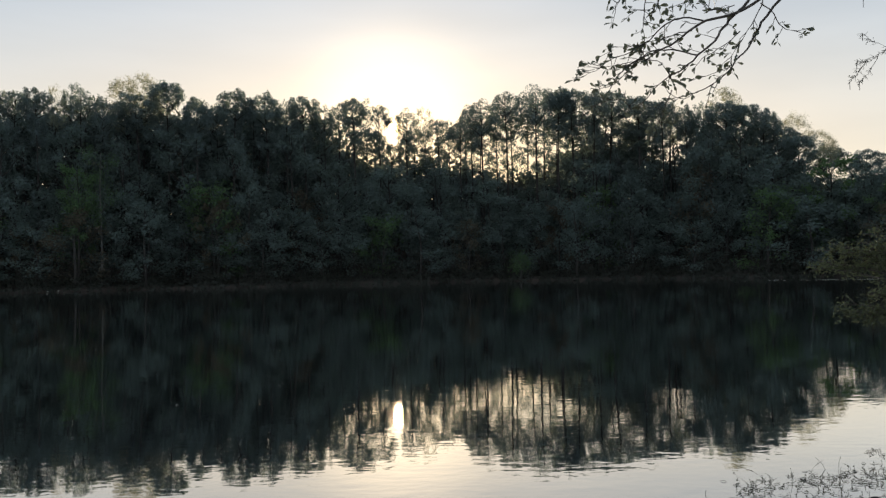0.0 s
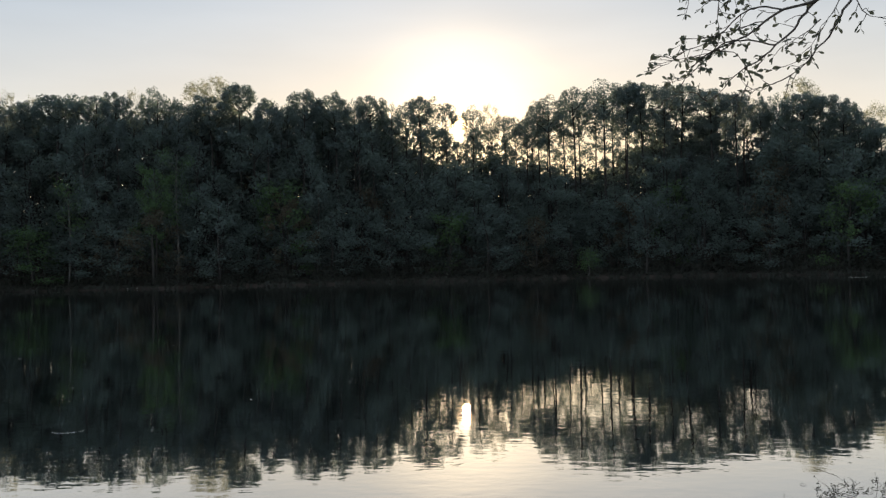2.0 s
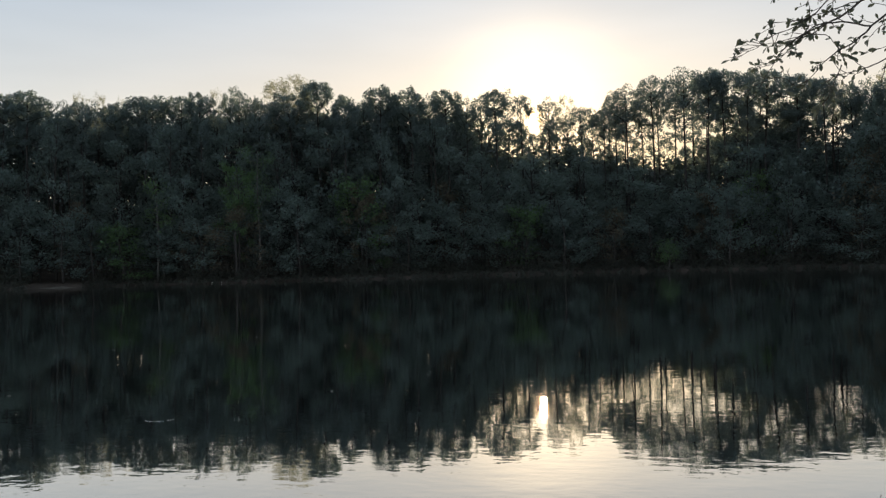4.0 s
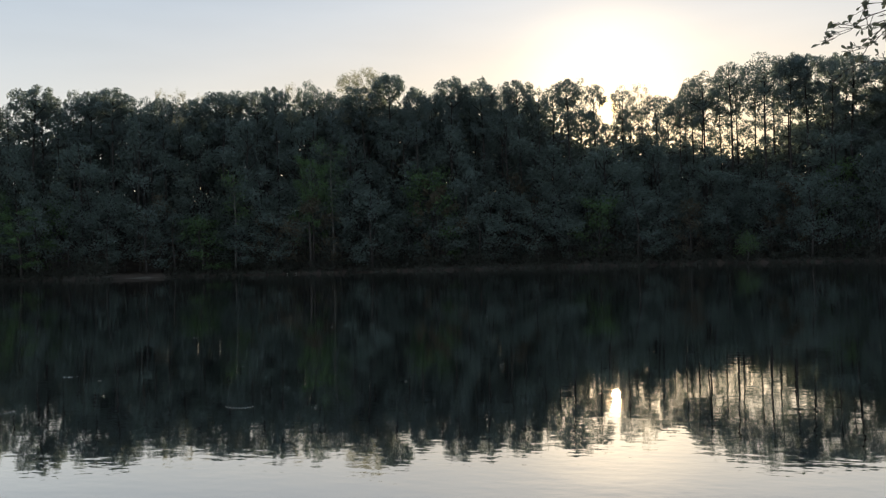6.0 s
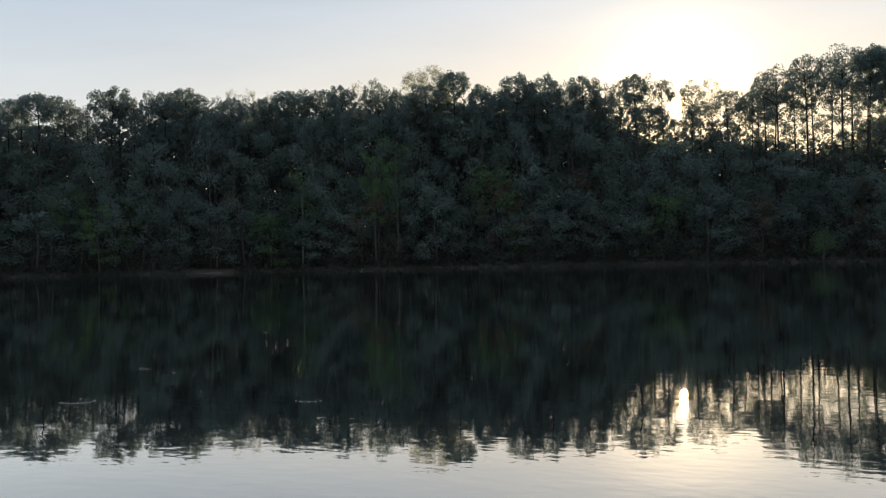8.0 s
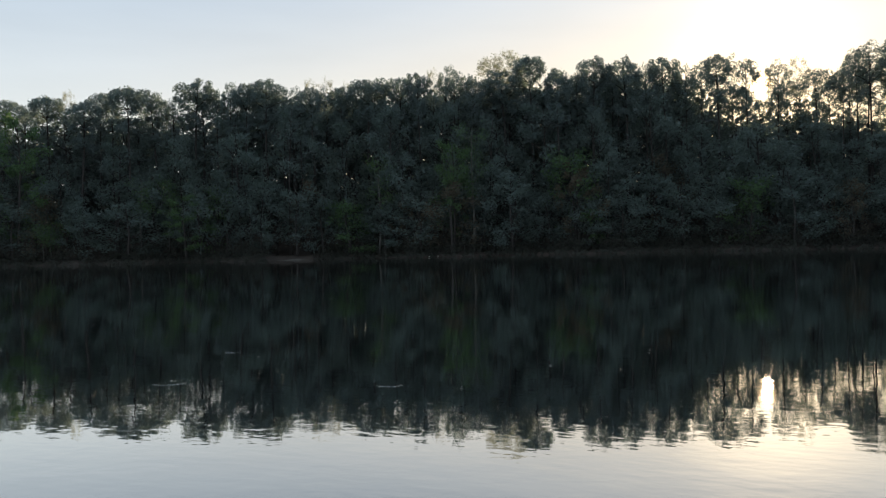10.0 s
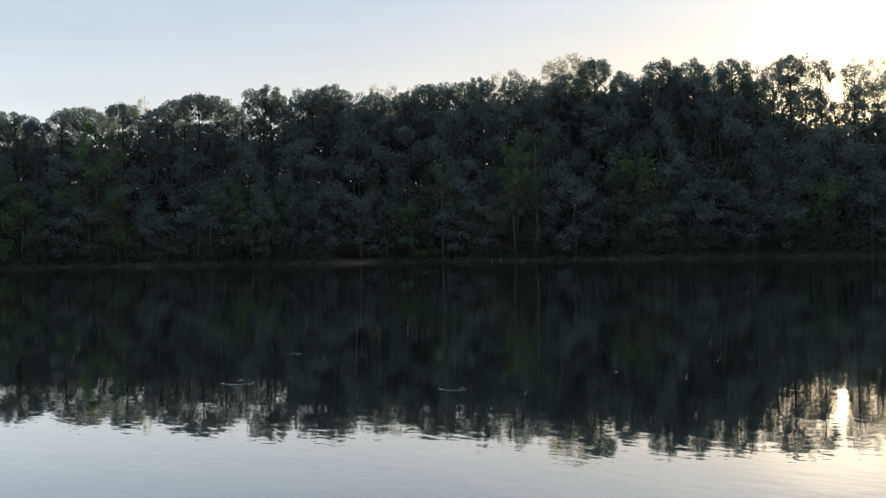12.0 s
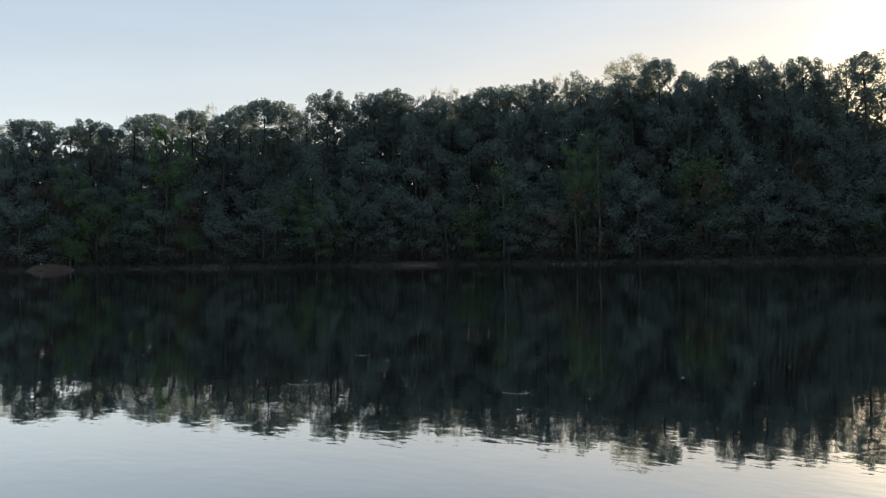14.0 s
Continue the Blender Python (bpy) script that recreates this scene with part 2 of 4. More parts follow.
def near_edge(x):
    return 2.2 + 1.05 * max(0.0, x - 0.6) - 0.05 * min(0.0, x) + 0.25 * math.sin(x * 1.3)


def height(x, y):
    """Height of the ground above the water."""
    r, az = math.hypot(x, y), math.degrees(math.atan2(x, y))
    rough = noise.noise((x * 0.09, y * 0.09, 0)) + 0.4 * noise.noise((x * 0.35, y * 0.35, 3))
    e = near_edge(x) - y
    if e > 0:
        near = min(0.28, 0.16 * e) + 0.03 * max(0, e - 3) + 0.02 * rough
    else:
        near = max(-1.6, 0.12 * e) + 0.02 * rough
    far = -1.6
    if y > 0:
        s = r - shore(az)
        if s > 0:
            far = 0.45 * (1 - math.exp(-s / 0.8)) + 0.05 * min(s, 12) + 0.36 * max(0, min(s - 12, 34)) + 0.5 * rough * min(1, s / 8)
        else:
            far = max(-1.6, 0.1 * s)
    return max(near, far)


def place(az, d):
    return d * math.sin(radians(az)), d * math.cos(radians(az))


def make_ground():
    radii = [0.4 * 1.09 ** i for i in range(40)] + list(np.linspace(13.5, 100, 30)) + list(np.linspace(101, 170, 70)) + list(np.geomspace(175, 3500, 22))
    turns = 240
    v, f = [(0, 0, height(0, 0))], []
    for r in radii:
        for k in range(turns):
            x, y = place(360 * k / turns, r)
            v.append((x, y, height(x, y)))
    for k in range(turns):
        f.append((0, 1 + (k + 1) % turns, 1 + k))
    for i in range(len(radii) - 1):
        for k in range(turns):
            a, b = 1 + i * turns + k, 1 + i * turns + (k + 1) % turns
            f.append((a, b, b + turns, a + turns))
    me = bpy.data.meshes.new("ground")
    me.from_pydata(v, [], f)
    me.materials.append(SOIL)
    me.polygons.foreach_set("use_smooth", [True] * len(f))
    return tagged(new("ground", me), "brown leaf-strewn soil of the lake banks and hill", "ground", kind="structure")


def make_water():
    b = Build()
    ring = []
    for k in range(96):
        az = -95 + 190 * k / 95
        x, y = place(az, shore(max(-90, min(90, az))) + 4)
        ring.append((x, y, 0.0))
    b.v = [Vector(p) for p in ring] + [Vector((140, -12, 0)), Vector((-160, -12, 0))]
    b.f = [tuple(range(len(b.v) - 1, -1, -1))]
    return tagged(new("water", b.mesh("water", WATER, False)), "calm dark lake water mirroring the wooded bank and sky", "lake", kind="structure")


make_ground()
make_water()


# ---- trees ----
def limb(b, rng, start, way, length, radius, droop, sides=4, steps=4, within=None):
    """A crooked limb, kept within a shape where one is given; returns its points."""
    pts, p, d = [Vector(start)], Vector(start), Vector(way).normalized()
    for i in range(steps):
        d = (d + Vector(rng.normal(size=3) * 0.18) + Vector((0, 0, droop))).normalized()
        p = p + d * length / steps
        pts.append(within(p) if within else p.copy())
    b.tube(pts, [radius * (1 - 0.8 * i / steps) for i in range(steps + 1)], sides)
    return pts


def pine(seed, crown_base=0.62, dome=0.75, fill=1.0, radius=3.0, high=28.0, fine=True, core=True, skirt=15):
    """A tall pine: bare trunk and a crown of rounded needle puffs heaped into a dome, with ragged lower limbs."""
    rng = np.random.default_rng(seed)
    root = empty("pine_tree")
    b = Build()
    lean = rng.normal(size=2) * 0.35
    steps = np.linspace(0, 1, 12)
    pts = [Vector((lean[0] * (t ** 2) + 0.15 * math.sin(t * 6 + seed), lean[1] * t ** 2 + 0.12 * math.cos(t * 5 + seed), high * t * 0.96)) for t in steps]
    pts[0].z = -0.6
    b.tube(pts, [0.27 * (1 - 0.85 * t) + 0.03 for t in steps], 8)

    def on_trunk(z):
        t = min(0.999, max(0.0, z / (0.96 * high))) * 11
        return pts[int(t)].lerp(pts[int(t) + 1], t - int(t))

    half = radius * dome
    heart = on_trunk(high - half * 1.0) * 1.0
    heart.z = high - half
    cs, os, inner = [], [], []

    def puff(c, r, n):
        """A rounded tuft of needles round c, with a few inner sprays that close it."""
        d = unit(rng.normal(size=(n, 3)) + np.array([0, 0, 0.25]))
        cs.append(d * r * rng.uniform(0.55, 1, (n, 1)) ** 0.7 * np.array([1.0, 1.0, 0.82]) + np.array(c))
        os.append(d)
        if core or rng.uniform() < 0.35:
            inner.append(rng.normal(size=(int(26 * fill), 3)) * r * 0.34 + np.array(c))

    def branch(c):
        z = max(high * crown_base * 0.9, c.z - (Vector((c.x, c.y, 0)) - Vector((heart.x, heart.y, 0))).length * rng.uniform(0.3, 0.7) - 0.3)
        a = on_trunk(z)
        mid = a.lerp(c, 0.5) + Vector(rng.normal(size=3) * 0.18)
        b.tube([a, mid, c], [0.06, 0.04, 0.015], 4)

    tufts = int((66 if fine else 34) * fill)
    heads = int(30 * (0.6 + 0.4 * fill))
    for i in range(heads):                 # the heaped dome
        u = (i + 0.5) / heads
        z = 1 - 1.45 * u
        w = i * 2.39996 + rng.uniform(-0.35, 0.35)
        flat = math.sqrt(max(0.0, 1 - z * z))
        d = Vector((flat * math.cos(w), flat * math.sin(w), z))
        lobe = rng.uniform(0.72, 0.98) * (1 + 0.34 * noise.noise(d * 1.9 + Vector((seed * 3.7, 0, 0))))
        c = heart + Vector((d.x * radius, d.y * radius, d.z * half)) * lobe
        puff(c, radius * rng.uniform(0.20, 0.33), tufts)
        if i % 2 == 0:
            branch(c)
    for i in range(7 if core else 3):      # needles within the dome
        puff(heart + Vector(rng.normal(size=3) * 0.4 * radius), radius * 0.3, tufts // 2)
    low0, low1 = high * crown_base, high - half * 1.5
    for i in range(int(skirt * (0.5 + 0.5 * fill))):      # ragged limbs under the dome, with light between them
        z = low0 + (low1 - low0) * rng.uniform(0, 1) ** 0.8
        w = i * 2.4 + rng.uniform(-0.5, 0.5)
        reach = radius * rng.uniform(0.35, 0.95)
        lp = limb(b, rng, on_trunk(z), (math.cos(w), math.sin(w), rng.uniform(0.0, 0.45)), reach, 0.055, 0.02)
        puff(lp[-1], radius * rng.uniform(0.16, 0.25), int(tufts * 0.7))
        if rng.uniform() < 0.6:
            puff(lp[2] + Vector(rng.normal(size=3) * 0.3), radius * rng.uniform(0.12, 0.2), int(tufts * 0.45))
    for i in range(7):                     # dead stubs lower down
        w = rng.uniform(0, 6.3)
        limb(b, rng, on_trunk(high * rng.uniform(0.3, crown_base)), (math.cos(w), math.sin(w), 0.05), rng.uniform(0.6, 2.0), 0.03, -0.02, 3, 3)
    part("trunk", b.mesh("pine_trunk", BARK), root)
    sprays = tuft_faces(rng, np.concatenate(cs), np.concatenate(os), *((0.17, 0.050, 4) if fine else (0.25, 0.09, 3)))
    if inner:
        heap = np.concatenate(inner)
        sprays = np.concatenate([sprays, tuft_faces(rng, heap, unit(rng.normal(size=heap.shape)), 0.34, 0.15, 1)])
    part("crown", faces_mesh("pine_crown", sprays, 3, NEEDLES), root)
    return root


def broadleaf(name, seed, high, radius, crown_base, count, leaf, material, bark=BARK, clumps=26, limbs=14, hollow=0.3, rounded=False, lump=(0.15, 0.30)):
    """A leafy tree: forked trunk and limbs under an uneven crown of many small leaves."""
    rng = np.random.default_rng(seed)
    root = empty(name)
    b = Build()
    pts = [Vector((0.5 * math.sin(t * 4 + seed) * t, 0.4 * math.cos(t * 3 + seed) * t, high * t * (0.78 if rounded else 0.9))) for t in np.linspace(0, 1, 9)]
    pts[0].z = -0.6
    thick = 0.010 * high + 0.04
    b.tube(pts, [thick * (1 - 0.88 * t) for t in np.linspace(0, 1, 9)], 7)
    ends = []
    for i in range(limbs):
        t = crown_base + (0.95 - crown_base) * i / limbs
        w = i * 2.4 + rng.uniform(-0.6, 0.6)
        k = min(7, int(t * 8))
        u = (t - crown_base) / (1 - crown_base)
        reach = radius * (0.7 + 0.6 * math.sin(math.pi * min(1, u + 0.15))) * rng.uniform(0.6, 1.05) * (0.55 if rounded else 1.0)
        lp = limb(b, rng, pts[k].lerp(pts[k + 1], t * 8 - k), (math.cos(w), math.sin(w), 0.35 + 0.8 * u), reach, thick * 0.32, 0.05)
        ends += lp[2:]
        for j in range(2):
            a = w + rng.uniform(-1, 1)
            ends += limb(b, rng, lp[2 + j], (math.cos(a), math.sin(a), 0.6), reach * 0.5, thick * 0.14, 0.03, 3, 3)[1:]
    cs = []
    per = count // clumps
    for i in range(clumps):
        c = np.array(ends[int(rng.integers(len(ends)))])
        r = radius * rng.uniform(*lump)
        if rounded:                        # a domed outline with uneven lobes
            way_ = unit(rng.normal(size=(1, 3)))[0]
            lobe = (1 + 0.25 * noise.noise(Vector(way_) * 2.2 + Vector((seed, 0, 0)))) * rng.uniform(0.45, 1.0) ** 0.45
            c = np.array([0, 0, high * (0.45 * crown_base + 0.52)]) + way_ * np.array([0.85 * radius, 0.85 * radius, 0.42 * high * (1 - crown_base)]) * lobe
        d = unit(rng.normal(size=(per, 3)))
        cs.append(c + d * r * rng.uniform(hollow, 1, (per, 1)) * np.array([1.0, 1.0, 0.95]))
    part("trunk", b.mesh(name + "_trunk", bark), root)
    part("crown", faces_mesh(name + "_crown", leaf_faces(rng, np.concatenate(cs), leaf, 0.6), 4, material), root)
    return root


used = {}


def put(source, az, back, top, width, turn):
    """Stand a tree of that kind beyond the far waterline, with its top at that height above the water and its crown that wide."""
    d = shore(az) + back
    x, y = place(az, d)
    z = height(x, y)
    first = source not in used
    if first:
        me = [c for c in source.children if c.name.startswith("crown")][0].data
        co = np.empty(len(me.vertices) * 3, dtype=np.float32)
        me.vertices.foreach_get("co", co)
        co = co.reshape(-1, 3)
        used[source] = (float(np.percentile(co[:, 2], 99.2)), 2 * float(np.percentile(np.hypot(co[:, 0], co[:, 1]), 88)))
    sz, sx = (top - z) / used[source][0], width / used[source][1]
    m = Matrix.Translation((x, y, z)) @ Matrix.Rotation(turn, 4, "Z") @ Matrix.Diagonal((sx, sx, sz, 1))
    if first:
        source.matrix_basis = m
        return source
    return copy_thing(source, m @ Matrix.Diagonal((1 / source.scale.x, 1 / source.scale.y, 1 / source.scale.z, 1)))


FAR_PINES = "pines on the far bank"
PINES = [tagged(pine(1, 0.66, 0.78), "tall dark pine with bare trunk and domed crown", "pine tree", FAR_PINES),
         tagged(pine(2, 0.70, 0.60), "tall dark pine with broad low-domed needle crown", "pine tree", FAR_PINES),
         tagged(pine(3, 0.62, 0.95, 1.1), "dense dark pine with deep rounded crown", "pine tree", FAR_PINES),
         tagged(pine(5, 0.66, 0.82, 0.9), "tall pine with ragged heaped dark crown", "pine tree", FAR_PINES),
         tagged(pine(9, 0.66, 1.0, 0.62), "slim dark pine with a narrow rounded crown", "pine tree", FAR_PINES)]
LACY = [tagged(pine(4, 0.56, 0.8, 0.85, core=False, skirt=24), "slender pine with sparse clumped crown against the sun", "pine tree", FAR_PINES),
        tagged(pine(8, 0.52, 0.95, 0.9, core=False, skirt=26), "thin-crowned pine with light between its limbs", "pine tree", FAR_PINES)]
BACK_PINES = [tagged(pine(6, 0.66, 0.8, 1.0, fine=False), "tall dark pine standing behind others", "pine tree", FAR_PINES),
              tagged(pine(7, 0.46, 0.8, 0.9, fine=False, core=False, skirt=40), "tall pine with thin crown deep in the wood", "pine tree", FAR_PINES)]
# direction in degrees, height angle of the top in degrees, width of the crown's dome in metres
PINES_WEST = [(-61.5, 7.86, 3.5), (-60.5, 8.71, 5.5), (-59.6, 8.13, 3.0), (-58.5, 8.44, 4.5), (-57.0, 8.94, 4.5), (-55.9, 8.45, 3.0), (-54.7, 9.30, 3.9),
              (-53.4, 9.51, 4.8), (-52.1, 9.19, 2.2), (-50.8, 9.80, 4.0), (-48.9, 9.67, 4.9), (-47.8, 10.23, 3.4), (-47.0, 10.41, 2.0), (-46.0, 10.62, 4.4),
              (-44.2, 10.51, 5.0), (-43.2, 10.26, 2.5), (-41.8, 11.35, 4.9), (-40.4, 10.67, 2.4), (-39.5, 11.10, 1.7), (-38.5, 11.22, 3.8), (-37.1, 11.53, 4.8),
              (-35.9, 10.87, 2.7), (-34.8, 11.01, 2.8), (-33.9, 10.96, 3.8), (-31.9, 11.08, 3.3)]
PINES_MIDDLE = [(-30.1, 11.46, 5.7), (-29.6, 11.35, 2.8), (-28.0, 11.67, 4.2), (-26.5, 11.91, 3.2), (-24.6, 12.22, 2.0), (-24.0, 12.37, 2.5), (-22.7, 11.67, 2.7),
                (-20.5, 11.84, 5.5), (-18.6, 12.76, 4.2), (-16.7, 11.95, 4.1), (-15.4, 11.60, 2.0), (-14.3, 12.55, 3.8), (-13.0, 12.08, 2.3), (-12.0, 12.22, 5.0),
                (-10.8, 11.82, 2.8), (-9.5, 12.17, 4.2), (-8.1, 11.60, 2.6), (-7.1, 11.69, 2.8), (-6.1, 12.00, 4.2), (-4.3, 11.57, 2.9), (-2.5, 11.36, 2.9)]
PINES_EAST = [(-0.1, 10.54, 3.7), (1.3, 10.51, 2.4), (2.2, 11.42, 2.8), (3.1, 11.86, 4.3), (4.7, 12.27, 3.8), (6.7, 12.65, 4.7), (8.3, 12.46, 3.3), (9.3, 12.29, 4.1),
              (10.6, 12.10, 3.7), (11.8, 12.07, 5.1), (13.9, 11.56, 5.5), (15.4, 11.08, 3.2), (17.0, 10.65, 3.1), (18.1, 10.86, 2.8), (19.6, 10.82, 4.3),
              (20.7, 10.50, 3.2), (21.6, 10.05, 3.4), (22.3, 9.62, 3.0), (23.2, 8.83, 3.5), (23.9, 8.19, 3.3), (27.4, 7.03, 4.2), (28.5, 6.28, 2.7), (30.2, 6.0, 4.5), (32.5, 6.3, 5.0)]
ALL_PINES = PINES_WEST + PINES_MIDDLE + PINES_EAST


def top_at(az, el, back):
    """Height of a top seen at that angle from the near bank."""
    return 1.8 + math.tan(radians(el)) * (shore(az) + back)


rand = random.Random(11)
for i, (az, el, wide) in enumerate(ALL_PINES):
    back = 9 + 6 * ((i * 0.618) % 1) + (2 if wide < 3 else 0)
    kind = LACY[i % 2] if -5.5 < az < 8 else PINES[4 if wide < 3 else i % 4]
    put(kind, az, back, top_at(az, el, back), max(3.4, wide * (1.36 if az < -38 else 1.32)), rand.uniform(0, 6.28))
# a second, lower rank behind and between
az = -65.0
i = 0
while az < 33:
    tops = [(abs(a - az), e) for a, e, w in ALL_PINES]
    thin = -8.0 < az < 9.0                 # the wood stands open towards the sun
    back = rand.uniform(17, 23)
    high = top_at(az, min(tops)[1], back) - rand.uniform(1.8, 6.0 if thin else 5.0)
    turn, wide = rand.uniform(0, 6.28), rand.uniform(4.4, 5.6) if thin else rand.uniform(4.8, 6.2) if az < -38 else rand.uniform(5.0, 7.0)
    if not -4.9 < az < -1.9:
        put(BACK_PINES[1 if thin or az < -38 else i % 2], az, back, high, wide, turn)
    az += rand.uniform(0.8, 1.3) if thin else rand.uniform(1.5, 2.6)
    i += 1

for az, el, wide in [(-3.5, 8.9, 4.2), (-2.5, 9.3, 3.0), (-4.6, 9.8, 3.4)]:
    put(BACK_PINES[1], az, 19, top_at(az, el, 19), wide, az)

PALE = [tagged(broadleaf("hardwood_tree", 21, 30, 4.0, 0.66, 7500, 0.18, SPRING, clumps=170, limbs=26, hollow=0.1, rounded=True), "tall hardwood with a round crown of pale spring leaves", "tree", "pale hardwoods on the far bank"),
        tagged(broadleaf("hardwood_tree", 22, 30, 3.6, 0.70, 5200, 0.17, SPRING, clumps=110, limbs=24, hollow=0.1, rounded=True), "tall hardwood with sparse yellowish new leaves", "tree", "pale hardwoods on the far bank")]
for az, el, wide in [(-62.0, 8.28, 3.0), (-49.6, 10.18, 2.2), (-34.0, 11.42, 2.2), (-33.0, 11.41, 2.6), (-31.6, 11.19, 2.0), (-25.4, 12.07, 2.3), (-21.2, 12.88, 5.4),
                     (-20.1, 13.09, 4.8), (-1.1, 11.34, 2.7), (16.1, 10.87, 2.7), (19.4, 11.53, 4.6), (23.7, 9.50, 4.1), (25.1, 8.34, 3.8), (25.7, 7.54, 2.7)]:
    put(PALE[0 if wide > 3.5 else 1], az, 17, top_at(az, el + 0.1, 17), wide * 1.2, rand.uniform(0, 6.28))

UNDER = [tagged(broadleaf("understory_tree", 31 + k, 14, 3.4, 0.08, int(n * 0.66), 0.34, mat, clumps=100, limbs=14, lump=(0.26, 0.46)), lab, "tree", "smaller trees under the pines")
         for k, (n, mat, lab) in enumerate([(3000, GREEN, "dull green understory tree in deep shade"), (3000, GREEN, "dark bushy understory tree on the bank"),
                                            (2600, FRESH, "fresh green young tree in spring leaf"), (2400, RUSTY, "brownish young tree with budding leaves"),
                                            (3000, GREEN, "broad shaded tree with dark green leaves")])]
kinds = [0, 1, 4, 0, 2, 1, 4, 3, 0, 1, 4, 0]
for rank, (back, low, tall, step) in enumerate([(3.0, 7.0, 12.0, 2.1), (6.5, 11.0, 16.0, 2.1)]):
    az, i = -65.0 + rank * 0.6, rank * 5
    while az < 33:
        cap = 13.0 if az > 24 else (15.5 if -5 < az < 9 else 18.0)
        put(UNDER[kinds[i % 12]], az, back + rand.uniform(-1.2, 2.0), min(cap, rand.uniform(low, tall)) + 1, rand.uniform(6.0, 9.0), rand.uniform(0, 6.28))
        az += step * rand.uniform(0.8, 1.25)
        i += 1


GREEN_TREES = tagged(broadleaf("green_tree", 71, 22, 4.2, 0.15, 3600, 0.34, FRESH, clumps=120, limbs=18), "broad fresh green tree among dark pines", "tree", "bright green trees on the far bank")
for az, back, top, wide in [(-52.6, 4.0, 23.6, 9.6), (-58.3, 4.5, 17.0, 8.0), (-42.6, 0.8, 10.5, 8.0), (25.7, 5.0, 16.0, 8.0), (29.5, 5.0, 12.5, 7.0), (-24.2, 4.0, 17.5, 7.0)]:
    put(GREEN_TREES, az, back, top, wide, rand.uniform(0, 6.28))
# brown leaf colour stands in for sunlight shining through the leaves
SUNLIT_TAN_TREES = tagged(broadleaf("budding_tree", 73, 12, 3.2, 0.15, 2600, 0.30, RUSTY, clumps=46, limbs=14), "young tree on the bank with sunlit tan in its leaf colour", "tree", "budding trees on the far bank")
for az, back, top, wide in [(8.2, 3.5, 12.5, 7.0), (-15.5, 4.0, 14.0, 7.0), (-27.5, 4.0, 9.0, 5.0)]:
    put(SUNLIT_TAN_TREES, az, back, top, wide, rand.uniform(0, 6.28))


def closed_to(az):
    """Height up to which the wood behind the pines is closed, by direction."""
    return float(np.interp(az, [-70, -42, -36, -9, -7, -5, -2, 1, 3.5, 7, 8.5, 10, 13.5, 15, 16.5, 18, 23, 25, 34],
                           [21.4, 24.6, 28.6, 28.4, 25, 21.5, 21, 21, 19, 19, 22, 25, 25, 20.5, 20.5, 22.5, 19.5, 12.5, 11]))


# tall shady hardwoods that close the wood between the pines
SHADE = [tagged(broadleaf("shade_tree", 41 + k, 23, 4.6, 0.22, 4000, 0.36, GREEN, clumps=100, limbs=16, hollow=0.2, lump=(0.24, 0.42)), lab, "tree", "tall hardwoods among the pines")
         for k, lab in enumerate(["tall dark hardwood deep in the wood", "broad dark hardwood standing among pines"])]
for back, low_, high_ in ((8.5, 0.66, 0.9), (18.0, 0.88, 1.06)):
    az = -66.0 + back * 0.1
    i = 0
    while az < 33:
        put(SHADE[i % 2], az, back + rand.uniform(-1.5, 1.5), closed_to(az) * rand.uniform(low_, high_) + 1.0, rand.uniform(8.5, 11.5), rand.uniform(0, 6.28))
        az += rand.uniform(3.2, 4.2)
        i += 1
for i, (az, back, top, wide) in enumerate([(18.6, 10, 24.0, 8.0), (20.5, 10, 22.5, 8.0), (22.8, 9, 20.0, 8.0), (26.9, 9, 15.8, 8.0), (28.7, 8, 13.8, 8.0)]):
    put(SHADE[i % 2], az, back, top, wide, i * 1.3)


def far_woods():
    """The closed mass of leaves deep in the wood, with shade in their colour."""
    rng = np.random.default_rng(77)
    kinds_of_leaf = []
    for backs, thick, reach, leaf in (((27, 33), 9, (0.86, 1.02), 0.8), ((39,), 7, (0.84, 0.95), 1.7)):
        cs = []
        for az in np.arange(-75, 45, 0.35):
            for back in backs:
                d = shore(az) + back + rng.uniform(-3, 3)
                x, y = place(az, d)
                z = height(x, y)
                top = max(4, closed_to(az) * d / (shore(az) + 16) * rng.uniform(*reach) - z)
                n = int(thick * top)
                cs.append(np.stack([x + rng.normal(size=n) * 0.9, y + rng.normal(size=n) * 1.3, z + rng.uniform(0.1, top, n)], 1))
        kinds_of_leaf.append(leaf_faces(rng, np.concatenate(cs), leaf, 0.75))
    me = faces_mesh("far_woods", np.concatenate(kinds_of_leaf), 4, DEEP_SHADED)
    return tagged(new("far_woods", me), "dense leaves deep in the wood, coloured darker for shade", "woods", kind="stuff")


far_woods()


